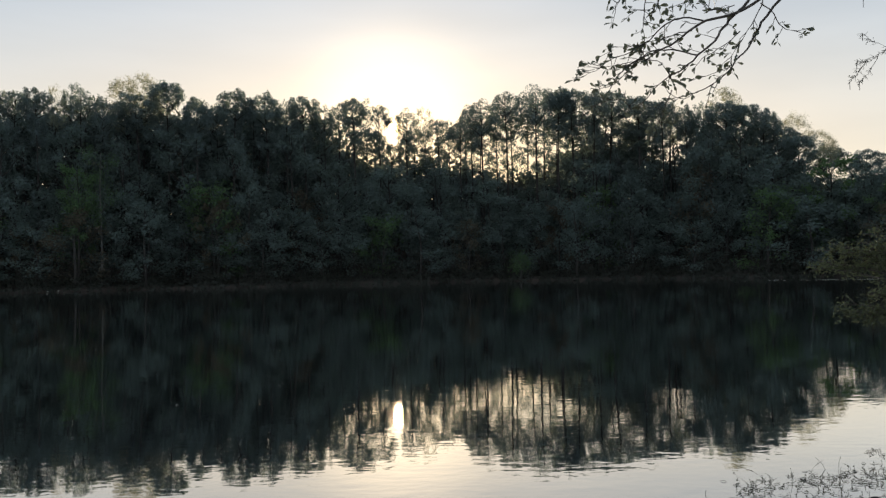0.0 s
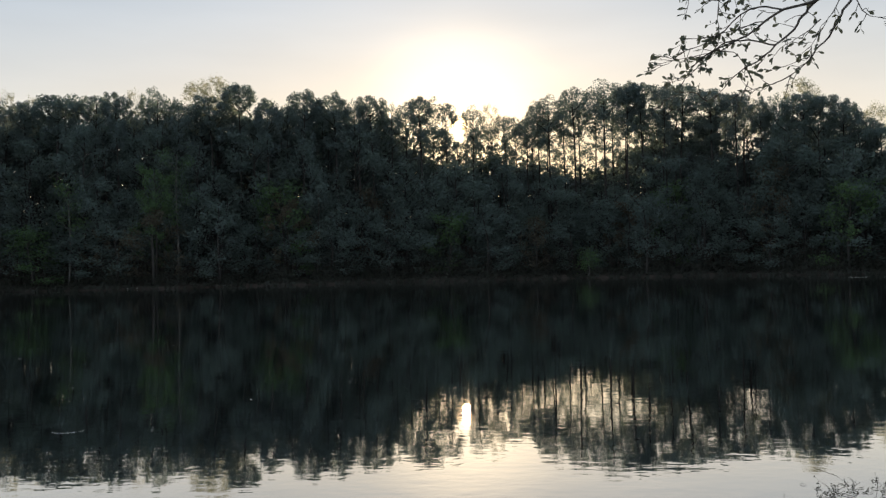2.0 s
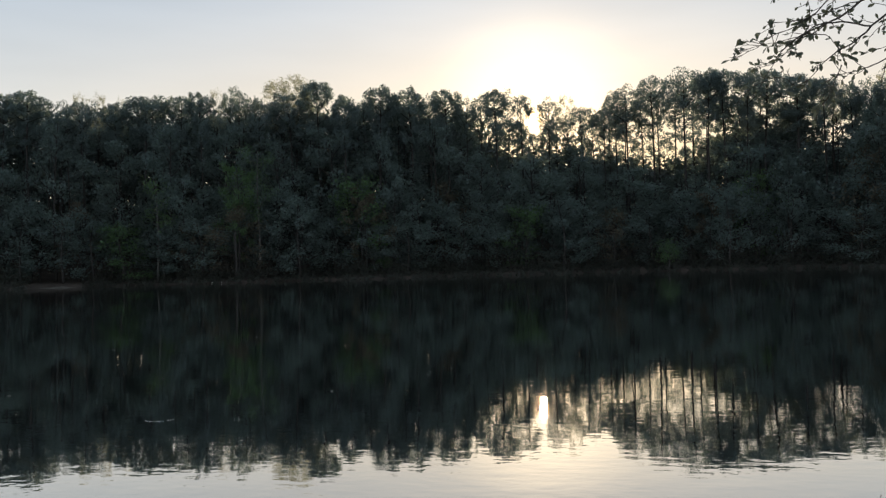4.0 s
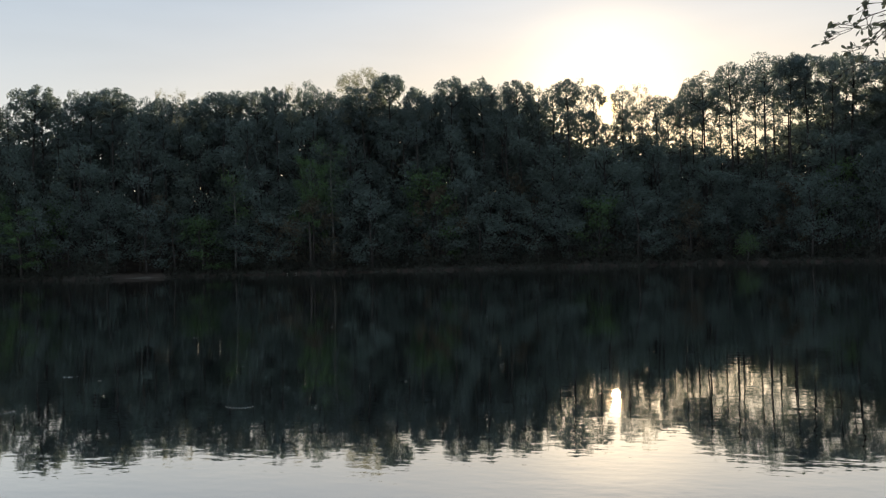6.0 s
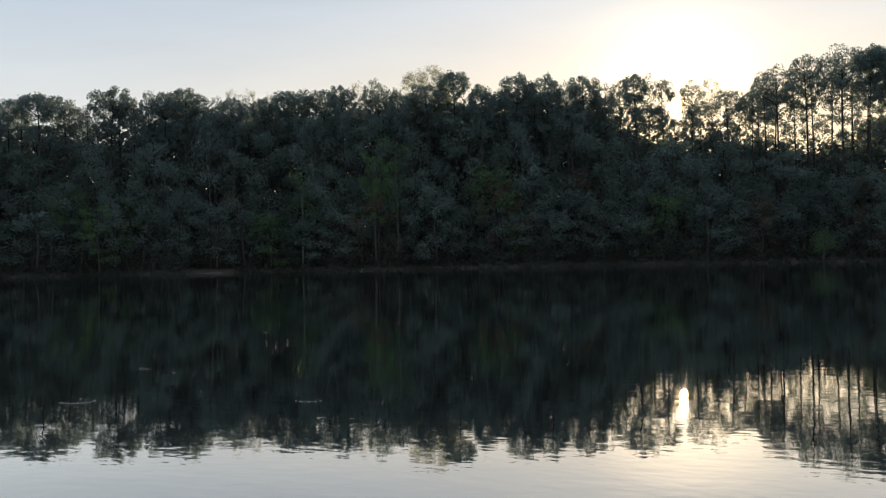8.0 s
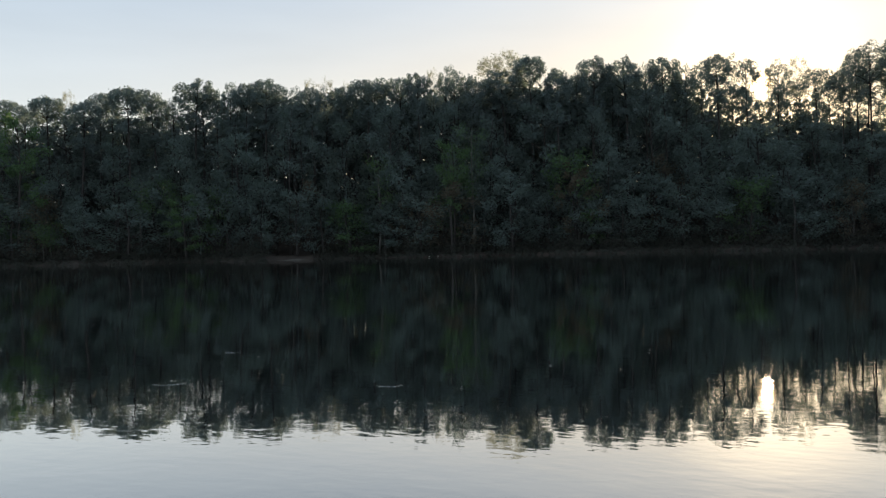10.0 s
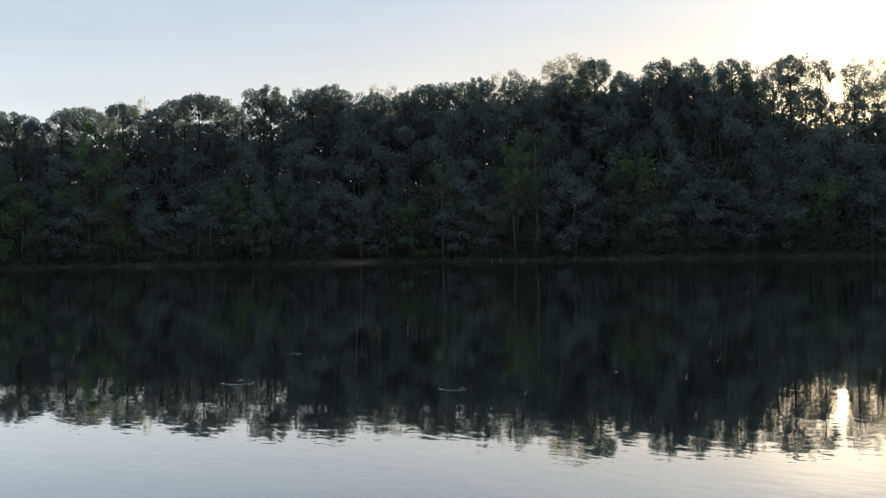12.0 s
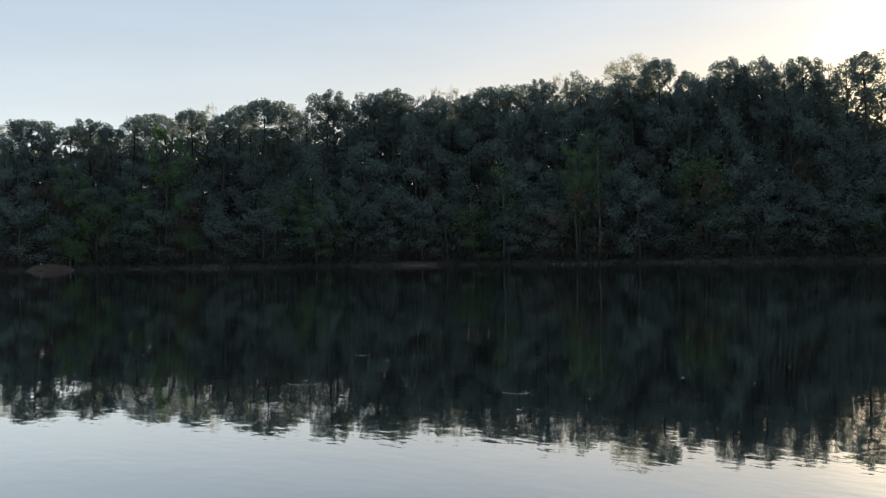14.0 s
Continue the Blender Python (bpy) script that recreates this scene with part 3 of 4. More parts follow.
# ---- far bank: pale trunks, clay and sand ----
def pale_tree(az, back, high, thick, lean, seed):
    """A slim hardwood whose pale trunk shows against the dark wood."""
    rng = np.random.default_rng(seed)
    d = shore(az) + back
    x, y = place(az, d)
    root = empty("pale_barked_tree")
    root.location = (x, y, height(x, y))
    b = Build()
    pts = [Vector((lean * t * high + 0.2 * math.sin(5 * t + seed), 0.1 * t, high * t - 0.4)) for t in np.linspace(0, 1, 10)]
    b.tube(pts, [thick * (1 - 0.75 * t) for t in np.linspace(0, 1, 10)], 7)
    ends = []
    for i in range(9):
        w = i * 2.4
        ends += limb(b, rng, pts[5 + i % 4], (math.cos(w), math.sin(w), 0.8), rng.uniform(1.2, 2.6) * max(1.0, high / 14), thick * 0.3, 0.05)[2:]
    part("trunk", b.mesh("pale_trunk", PALE_BARK), root)
    cs = [np.array(ends[int(rng.integers(len(ends)))]) + rng.normal(size=(30, 3)) * 0.6 for i in range(int(22 * max(1.0, high / 12)))]
    part("crown", faces_mesh("pale_tree_crown", leaf_faces(rng, np.concatenate(cs), 0.26, 0.6), 4, FRESH), root)
    return tagged(root, "slim tree with pale grey bark before dark woods", "tree", "pale trunks on the far bank")


for k, (az, back, high, thick, lean) in enumerate([(-29.5, 1.2, 15.5, 0.16, 0.01), (-22.9, 3.2, 19.5, 0.16, 0.015), (-24.4, 3.6, 16.5, 0.12, 0.01), (-58.4, 0.8, 4.0, 0.15, 0.02), (-58.1, 1.2, 3.6, 0.12, -0.02),
                                                  (-43.6, 3.4, 13.0, 0.12, -0.02), (5.4, 0.6, 3.2, 0.13, 0.05), (-51.3, 2.2, 5.5, 0.07, 0.02), (-50.8, 2.6, 5.0, 0.06, -0.02), (-45.4, 4.2, 13.0, 0.12, 0.01)]):
    pale_tree(az, back, high, thick, lean, 50 + k)


def bank_strip(name, az0, az1, back0, back1, rise, material, label, category, seed):
    """A low bare mound along the far waterline."""
    n, rows = 36, 7
    v, f = [], []
    for i in range(n + 1):
        t = i / n
        az = az0 + (az1 - az0) * t
        ends = math.sin(math.pi * t) ** 0.5
        for j in range(rows):
            u = j / (rows - 1)
            d = shore(az) + back0 + (back1 - back0) * u * ends + 0.25 * noise.noise((az * 2, j, seed))
            x, y = place(az, d)
            g = height(x, y)
            v.append((x, y, max(g, -0.3) + rise * ends * math.sin(math.pi * min(1, u * 1.05)) * (1 + 0.35 * noise.noise((az * 3, u * 3, seed))) - 0.02))
    for i in range(n):
        for j in range(rows - 1):
            a = i * rows + j
            f.append((a, a + rows, a + rows + 1, a + 1))
    me = bpy.data.meshes.new(name)
    me.from_pydata(v, [], f)
    me.materials.append(material)
    me.polygons.foreach_set("use_smooth", [True] * len(f))
    return tagged(new(name, me), label, category, kind="structure")


clay_bank = bank_strip("clay_bank", -61.0, -58.1, -1.6, 3.5, 0.8, CLAY, "bare red clay bank at the far waterline", "bank", 1)
bank_strip("mud_flat", -42.4, -37.0, -1.6, 0.5, 0.12, CLAY, "low muddy spit along the far waterline", "bank", 5)
bank_strip("sand_bar", -37.3, -33.9, -1.5, 0.4, 0.15, SAND, "low pale sand bar along the far waterline", "bank", 2)
bank_strip("clay_bank_long", -31.5, -8.0, -0.9, 0.9, 0.16, CLAY, "strip of bare reddish clay under the far woods", "bank", 3)
bank_strip("clay_bank_east", 4.0, 13.0, -0.9, 0.9, 0.16, CLAY, "strip of bare clay under the far woods", "bank", 4)


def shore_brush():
    """Low brush along the far waterline, its leaves coloured dark in place of shade."""
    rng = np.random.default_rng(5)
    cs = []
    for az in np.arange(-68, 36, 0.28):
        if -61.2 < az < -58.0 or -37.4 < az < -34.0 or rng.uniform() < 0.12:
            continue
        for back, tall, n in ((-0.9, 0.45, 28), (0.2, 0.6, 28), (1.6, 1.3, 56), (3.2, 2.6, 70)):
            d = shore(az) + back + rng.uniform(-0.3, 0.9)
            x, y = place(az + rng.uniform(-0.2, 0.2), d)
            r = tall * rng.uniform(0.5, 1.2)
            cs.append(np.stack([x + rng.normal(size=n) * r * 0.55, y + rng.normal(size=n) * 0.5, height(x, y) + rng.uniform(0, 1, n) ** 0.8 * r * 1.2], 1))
    me = faces_mesh("shore_brush", leaf_faces(rng, np.concatenate(cs), 0.30, 0.5), 4, BRUSH_SHADED)
    return tagged(new("shore_brush", me), "low brush along the far waterline, darkened to look shaded", "brush", kind="stuff")


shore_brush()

def on_top(ob, x, y):
    """Height of the corner of a mesh that lies nearest to a place."""
    v = min(ob.data.vertices, key=lambda c: (c.co.x - x) ** 2 + (c.co.y - y) ** 2)
    return v.co.z


log = Build()
lx, ly = place(-60.2, shore(-60.2) - 0.9)
lz = on_top(clay_bank, lx, ly) + 0.05
log.tube([(lx - 0.9, ly, lz), (lx - 0.2, ly + 0.1, lz + 0.04), (lx + 0.5, ly - 0.05, lz - 0.02), (lx + 1.0, ly + 0.15, lz + 0.04)], [0.06, 0.10, 0.11, 0.07], 8)
tagged(new("driftwood_log", log.mesh("driftwood_log", PALE_BARK)), "bleached driftwood log lying on red clay", "log")


def pale_stone(az, back, size, seed, bed=None):
    d = shore(az) + back
    x, y = place(az, d)
    bm = bmesh.new()
    bmesh.ops.create_icosphere(bm, subdivisions=2, radius=1)
    for v in bm.verts:
        k = 1 + 0.3 * noise.noise(v.co * 1.4 + Vector((seed, 0, 0)))
        v.co = Vector((v.co.x * size * k, v.co.y * size * k, v.co.z * size * 1.2 * k))
    me = bpy.data.meshes.new("pale_stone")
    bm.to_mesh(me)
    bm.free()
    me.materials.append(FLECK)
    ob = new("pale_stone", me)
    ob.location = (x, y, (on_top(bed, x, y) if bed else max(0.0, height(x, y))) + size * 0.7)
    return tagged(ob, "small pale stone at the far waterline", "stone", "pale stones on the far bank")


for k, (az, back, size, bed) in enumerate([(-26.0, -0.2, 0.13, None), (-25.4, -0.1, 0.12, None), (-60.1, 0.8, 0.09, clay_bank)]):
    pale_stone(az, back, size, k * 3.1, bed)


# ---- on the water ----
def foam_line():
    """A thin pale line of foam that lies on the water."""
    rng = np.random.default_rng(8)
    b = Build()
    for a0, a1 in ((21.8, 22.9), (23.8, 24.4), (24.4, 26.1), (26.2, 33.0)):
        n = int((a1 - a0) * 14)
        for i in range(n):
            if rng.uniform() < 0.35:
                continue
            az = a0 + (a1 - a0) * i / n
            x, y = place(az, 97 + 0.4 * math.sin(az * 2) + rng.normal() * 0.05)
            l = 0.09 * rng.uniform(0.6, 1.4)
            b.tube([(x - l, y, 0.01), (x, y + rng.normal() * 0.03, 0.035), (x + l, y, 0.01)], [0.003, 0.008, 0.003], 5)
    return tagged(new("foam_line", b.mesh("foam_line", FLECK)), "thin broken line of pale foam on dark water", "foam", kind="stuff")


def floating_flecks():
    """Bits of pollen, bark and leaf that drift on the lake."""
    rng = np.random.default_rng(9)
    cs = []
    # direction and distance of the larger bits, two or three scraps each
    for az, d in [(-4.7, 63.7), (-5.4, 57.3), (-2.3, 30.9), (-12.0, 27.3), (-8.9, 33.4), (-24.5, 10.2), (-2.5, 62.6), (8.1, 21.1),
                  (2.0, 54.3), (-32.3, 20.8), (-1.1, 33.1), (-9.8, 42.4), (-8.8, 33.4), (-36.1, 45.4), (-12.3, 24.5), (-11.5, 27.0),
                  (-4.4, 63.5), (-3.5, 55.0), (-11.5, 13.5), (-39.8, 47.1), (-4.2, 62.2), (-9.8, 34.3)]:
        x, y = place(az, d)
        for k in range(3):
            cs.append((x + rng.normal() * 0.06 * d / 20, y + rng.normal() * 0.1, 0.012))
    for i in range(24):
        x, y = place(rng.uniform(-62, 30), 10 ** rng.uniform(1.05, 1.85))
        cs.append((x, y, 0.012))
    f = leaf_faces(rng, np.array(cs), 0.052, 0.7, 0.5, 1.0)
    f[:, 2] = np.abs(f[:, 2] - 0.012) * 0.25 + 0.008
    return tagged(new("floating_flecks", faces_mesh("floating_flecks", f, 4, FLECK)), "small pale bits of leaf drifting on the water", "debris", kind="stuff")


foam_line()
floating_flecks()


def ring_ripple(az, d, wide, seed):
    """Rings that spread on the calm water where something touched it."""
    rng = np.random.default_rng(seed)
    x, y = place(az, d)
    turns, rows = 48, 28
    v, f = [], []
    for i in range(rows + 1):
        u = i / rows
        for k in range(turns):
            w = 2 * math.pi * k / turns
            patchy = 0.55 + 0.45 * noise.noise((math.cos(w) * 1.6, math.sin(w) * 1.6, seed))
            swell = 0.0040 * max(0.0, patchy - 0.52) * math.sin(u * 3 * math.pi) ** 2 * (0.3 + 0.7 * u)
            v.append((math.cos(w) * wide * u, math.sin(w) * wide * u * 0.8, swell + 0.0008 - 0.006 * max(0.0, u - 0.92) / 0.08))
    for i in range(rows):
        for k in range(turns):
            a, q = i * turns + k, i * turns + (k + 1) % turns
            f.append((a, a + turns, q + turns, q))
    me = bpy.data.meshes.new("ring_ripple")
    me.from_pydata(v, [], f)
    me.materials.append(WATER)
    me.polygons.foreach_set("use_smooth", [True] * len(f))
    ob = new("ring_ripple", me)
    ob.location = (x, y, 0.0)
    return tagged(ob, "small spreading ring ripple on dark calm water", "ripple", "ring ripples on the lake")


for k, (az, d, wide) in enumerate([(-29.7, 10.6, 0.20), (-44.4, 11.8, 0.27), (-40.1, 14.8, 0.15)]):
    ring_ripple(az, d, wide, k + 1)


def water_weeds():
    """Weeds that stand out of the shallows: thin stems, small leaves and flattened scraps."""
    rng = np.random.default_rng(12)
    b, cs = Build(), []

    def sprig(x, y, high):
        """A bent stem with a few small leaves along it."""
        w = rng.normal(size=2) * high * 1.2
        mid = Vector((x + w[0] * 0.45 + rng.normal() * 0.002, y + w[1] * 0.45, high * 0.5))
        tip = Vector((x + w[0], y + w[1], high))
        b.tube([(x, y, -0.05), mid, tip], [0.0016, 0.0014, 0.0010], 4)
        for j in range(int(rng.integers(1, 5))):
            t = rng.uniform(0, 1.05)
            cs.append(tuple(mid.lerp(tip, t) + Vector(rng.normal(size=3) * 0.004)))

    def scrap(x, y):
        """A flattened piece of stem lying on the water, with a leaf or two."""
        l, w = rng.uniform(0.008, 0.045), rng.normal() * 0.8
        p, q = Vector((x, y, 0.005)), Vector((math.cos(w), math.sin(w), 0)) * l
        b.tube([p - q, p + Vector((q.y * 0.1, -q.x * 0.1, rng.uniform(0, 0.006))), p + q], [0.0010, 0.0022, 0.0010], 4)
        for j in range(int(rng.integers(0, 4))):
            cs.append((x + q.x * rng.uniform(-1, 1), y + q.y * rng.uniform(-1, 1), rng.uniform(0.004, 0.016)))

    def tuft(az, far, count, spread):
        cx, cy = place(az, far)
        for k in range(count):
            x, y = cx + rng.normal() * spread, cy + rng.normal() * spread * 1.3
            if rng.uniform() < 0.36:
                sprig(x, y, rng.uniform(0.008, 0.04) * (2.6 if rng.uniform() < 0.08 else 1))
            else:
                scrap(x, y)

    for i in range(150):
        az = 19.8 + 14 * rng.uniform() ** 0.85
        edge = float(np.interp(az, [19.5, 21, 23, 26, 28, 34], [7.0, 7.2, 7.5, 7.8, 8.0, 8.4]))
        tuft(az, edge - 1.3 * rng.uniform() ** 1.3 * min(1.0, 0.35 + (az - 19.5) / 5), int(rng.integers(2, 9)), 0.07)
    for az, far in [(27.4, 8.75), (27.9, 8.6), (28.2, 8.8), (28.9, 8.7), (28.0, 8.2), (27.7, 8.1)]:
        tuft(az, far, 6, 0.06)
    for az, far, high in [(21.7, 7.35, 0.13), (25.6, 7.9, 0.17), (25.0, 7.85, 0.10), (23.8, 7.7, 0.10), (20.0, 6.95, 0.05), (17.5, 6.75, 0.03)]:
        sprig(*place(az, far), high)
    root = empty("water_weeds")
    part("stems", b.mesh("weed_stems", WEED), root)
    part("leaves", faces_mesh("weed_leaves", leaf_faces(rng, np.array(cs), 0.016, 0.45), 4, WEED), root)
    return tagged(root, "dark tangled weeds standing in bright shallow water", "weeds", kind="stuff")


water_weeds()


def rock(x, y, z, size, seed):
    bm = bmesh.new()
    bmesh.ops.create_icosphere(bm, subdivisions=4, radius=1)
    for v in bm.verts:
        k = 1 + 0.28 * noise.noise(v.co * 1.3 + Vector((seed, 0, 0))) + 0.08 * noise.noise(v.co * 4)
        v.co = Vector((v.co.x * size[0] * k, v.co.y * size[1] * k, v.co.z * size[2] * k))
    me = bpy.data.meshes.new("rock")
    bm.to_mesh(me)
    bm.free()
    me.materials.append(STONE)
    me.polygons.foreach_set("use_smooth", [True] * len(me.polygons))
    ob = new("rock", me)
    ob.location = (x, y, z)
    return tagged(ob, "dark wet rock half sunk among water weeds", "rock")


rx, ry = place(27.6, 6.85)
rock(rx, ry, -0.012, (0.125, 0.11, 0.06), 3)


# ---- the tree on the near bank that hangs into view ----
def at(az, el, d):
    """A place seen from where one stands: direction, height angle and distance."""
    return Vector((d * math.cos(radians(el)) * math.sin(radians(az)), d * math.cos(radians(el)) * math.cos(radians(az)), 1.8 + d * math.sin(radians(el))))


def leaf_mesh(seed, length, wide):
    """A blunt leaf, broadest past its middle, folded a little along its midrib and curled."""
    rng = np.random.default_rng(seed)
    b = Build()
    prof = [(0.0, 0.04), (0.25, 0.5), (0.55, 0.95), (0.8, 0.85), (1.0, 0.12)]
    curl = rng.uniform(-0.25, 0.35)
    for t, w in prof:
        z = curl * length * t * t
        for s in (-1, 0, 1):
            b.v.append(Vector((s * w * wide * 0.5, t * length, z + abs(s) * w * wide * 0.14)))
    for i in range(len(prof) - 1):
        for j in range(2):
            a = i * 3 + j
            b.f.append((a, a + 1, a + 4, a + 3))
    return b.mesh("leaf", NEAR_LEAF)


def overhanging_tree():
    rng = np.random.default_rng(31)
    root = empty("bank_tree")
    x, y = 4.6, 3.2
    root.location = (x, y, height(x, y))
    back = root.location.copy()
    b = Build()
    trunk = [Vector((0, 0, -0.4)), Vector((-0.05, 0.05, 1.2)), Vector((-0.2, 0.15, 2.6)), Vector((-0.25, 0.3, 4.2)), Vector((-0.1, 0.35, 6.5)), Vector((0.1, 0.2, 9.0))]
    b.tube(trunk, [0.16, 0.14, 0.125, 0.105, 0.07, 0.03], 10)
    part("trunk", b.mesh("bank_tree_trunk", TWIG), root)
    leaves = [leaf_mesh(60, 0.042, 0.021), leaf_mesh(61, 0.035, 0.018), leaf_mesh(62, 0.030, 0.013)]
    bough_build = Build()
    hub = at(23.5, 19.8, 4.7)
    start = trunk[3] + back
    bough_build.tube([(start.lerp(hub, t) + Vector((0, 0, 0.25 * math.sin(math.pi * t)))) - back for t in np.linspace(0, 1, 8)], [0.045 * (1 - 0.72 * t) for t in np.linspace(0, 1, 8)], 8)
    spots = []

    def shoot(a, w, l, thick, leaves_at):
        """A short side shoot with leaves near its end."""
        q = a + w * l
        bough_build.tube([a - back, (a + q) / 2 - back + Vector(rng.normal(size=3) * 0.006), q - back], [thick, thick * 0.75, 0.0010], 5)
        for m in range(leaves_at):
            spots.append((a.lerp(q, rng.uniform(0.55, 1.02)), w))
        return q

    def twig(r0, side, way):
        """A crooked twig through directions and height angles, with short leafy side shoots."""
        key = [at(az, el, 4.7 - 0.004 * k) for k, (az, el) in enumerate(way)]
        pts = []
        for k in range(len(key) - 1):
            p0, p1, p2, p3 = key[max(0, k - 1)], key[k], key[k + 1], key[min(len(key) - 1, k + 2)]
            for t in (0.0, 0.33, 0.67):
                pts.append(0.5 * (2 * p1 + (p2 - p0) * t + (2 * p0 - 5 * p1 + 4 * p2 - p3) * t * t + (3 * p1 - p0 - 3 * p2 + p3) * t ** 3) + Vector(rng.normal(size=3) * 0.0022))
        pts.append(key[-1])
        n = len(pts) - 1
        bough_build.tube([p - back for p in pts], [max(0.0015, 1.15 * r0 * (1 - 0.78 * i / n)) for i in range(n + 1)], 6)
        for k in range(side):
            t = 0.15 + 0.85 * (k + rng.uniform()) / side
            i = min(n - 1, int(t * n))
            p = pts[i].lerp(pts[i + 1], t * n - i)
            run = (pts[i + 1] - pts[i]).normalized()
            w = (run * 0.8 + Vector(rng.normal(size=3) * np.array([0.5, 0.5, 0.45]))).normalized()
            q = shoot(p, w, rng.uniform(0.03, 0.11), 0.0022, int(rng.integers(2, 5)))
            if rng.uniform() < 0.4:
                shoot(p.lerp(q, 0.6), (w + Vector(rng.normal(size=3) * 0.6)).normalized(), rng.uniform(0.02, 0.05), 0.0014, 2)
        for m in range(2):
            spots.append((pts[-1], (pts[-1] - pts[-2]).normalized()))

    # boughs, then twigs, then the sprays that droop in from above
    twig(r0=0.0075, side=12, way=[(23.78, 18.07), (21.86, 16.98), (20.43, 16.40), (18.45, 16.10), (17.52, 15.66), (16.40, 14.94), (15.26, 14.49), (13.93, 14.05), (13.16, 13.63), (12.37, 12.86), (11.77, 11.96)])
    twig(r0=0.0042, side=14, way=[(18.38, 16.10), (17.36, 16.39), (16.44, 16.38), (15.49, 15.93), (14.65, 15.21), (13.18, 14.48), (12.02, 14.16), (11.04, 13.51), (9.74, 13.03)])
    twig(r0=0.0070, side=12, way=[(21.88, 17.67), (20.25, 16.21), (19.52, 15.59), (18.95, 14.79), (17.84, 13.97), (16.90, 13.18), (15.96, 12.78), (15.01, 12.11), (14.15, 11.16)])
    twig(r0=0.0042, side=12, way=[(17.84, 13.97), (16.57, 14.38), (15.27, 14.57), (14.32, 14.32), (13.35, 13.47), (12.29, 12.57), (11.20, 12.26)])
    twig(r0=0.0062, side=4, way=[(23.77, 17.57), (22.17, 15.90), (21.63, 15.10), (21.07, 14.10), (20.53, 13.62), (19.79, 12.80), (18.76, 11.99), (18.29, 10.74)])
    twig(r0=0.0030, side=7, way=[(18.76, 11.99), (17.77, 11.63), (17.03, 11.43), (15.92, 11.26), (15.09, 10.91)])
    twig(r0=0.0022, side=3, way=[(20.05, 13.06), (19.08, 12.80), (18.16, 12.55)])
    twig(r0=0.0030, side=5, way=[(21.92, 16.80), (22.69, 16.01), (23.18, 15.15), (23.75, 14.87), (24.59, 14.82)])
    twig(r0=0.0026, side=7, way=[(22.10, 16.95), (21.47, 15.82), (20.85, 14.94), (20.18, 14.02), (19.88, 13.40)])
    twig(r0=0.0026, side=6, way=[(20.58, 15.22), (19.66, 14.50), (18.83, 14.09), (18.31, 13.85)])
    twig(r0=0.0028, side=9, way=[(17.52, 15.55), (16.23, 15.43), (14.72, 15.09), (13.39, 14.94), (12.12, 14.96)])
    twig(r0=0.0028, side=11, way=[(15.26, 14.42), (14.31, 13.91), (12.97, 13.86), (11.43, 13.67), (10.07, 13.46)])
    twig(r0=0.0030, side=9, way=[(14.56, 18.70), (14.45, 17.47), (14.30, 16.40), (14.34, 15.23)])
    twig(r0=0.0026, side=5, way=[(15.76, 18.58), (15.35, 17.56), (14.78, 17.15), (13.45, 17.34)])
    twig(r0=0.0026, side=5, way=[(13.61, 18.79), (12.90, 18.14), (12.43, 17.57)])
    twig(r0=0.0026, side=6, way=[(20.27, 16.84), (19.55, 16.71), (18.76, 16.81), (18.48, 17.12)])
    twig(r0=0.0026, side=4, way=[(17.78, 18.18), (17.22, 17.72), (16.95, 17.22)])
    twig(r0=0.0026, side=8, way=[(13.93, 14.05), (15.25, 13.83), (15.79, 13.16), (16.07, 12.59)])
    twig(r0=0.0028, side=9, way=[(14.15, 11.16), (13.47, 10.90), (12.53, 11.49), (11.17, 11.23), (9.99, 10.53)])
    twig(r0=0.0026, side=6, way=[(16.12, 11.84), (15.65, 10.94), (15.25, 9.96), (14.56, 9.24)])
    for az, el in ((23.78, 18.07), (21.88, 17.67), (23.77, 17.57)):
        bough_build.tube([hub - back, at(az, el, 4.7) - back], [0.011, 0.0075], 6)
    over = [at(az, el, 4.69) - back for az, el in ((23.5, 19.8), (19.5, 20.6), (15.8, 19.2), (13.6, 18.8))]
    bough_build.tube(over, [0.012, 0.008, 0.005, 0.003], 6)
    for az, el, u in ((14.56, 18.70, 2), (15.76, 18.58, 2), (17.78, 18.18, 1)):
        bough_build.tube([over[u], at(az, el, 4.7) - back], [0.0040, 0.0028], 6)
    bough = part("bough", bough_build.mesh("bough", TWIG), root, "thin dark drooping bough")
    spots.sort(key=lambda spot: spot[0].x)
    rest = Build()
    for i, (p, w) in enumerate(spots):
        way_ = (w + Vector(rng.normal(size=3) * 0.7)).normalized()
        m = Matrix.Translation(p - back) @ way_.to_track_quat("Y", "Z").to_matrix().to_4x4() @ Matrix.Rotation(rng.uniform(-1.3, 1.3), 4, "Y") @ Matrix.Scale(rng.uniform(0.75, 1.2), 4)
        if i < 300:                        # the leaves that hang farthest out are single pieces
            ob = new("leaf", leaves[i % 3])
            ob.parent = bough
            ob.matrix_basis = m
        else:
            base = len(rest.v)
            rest.v += [m @ v.co for v in leaves[i % 3].vertices]
            rest.f += [tuple(base + k for k in f.vertices) for f in leaves[i % 3].polygons]
    part("leaves", rest.mesh("bough_leaves", NEAR_LEAF), bough, kind="stuff")
    return tagged(root, "near bank tree with drooping twigs of young leaves", "tree")


overhanging_tree()


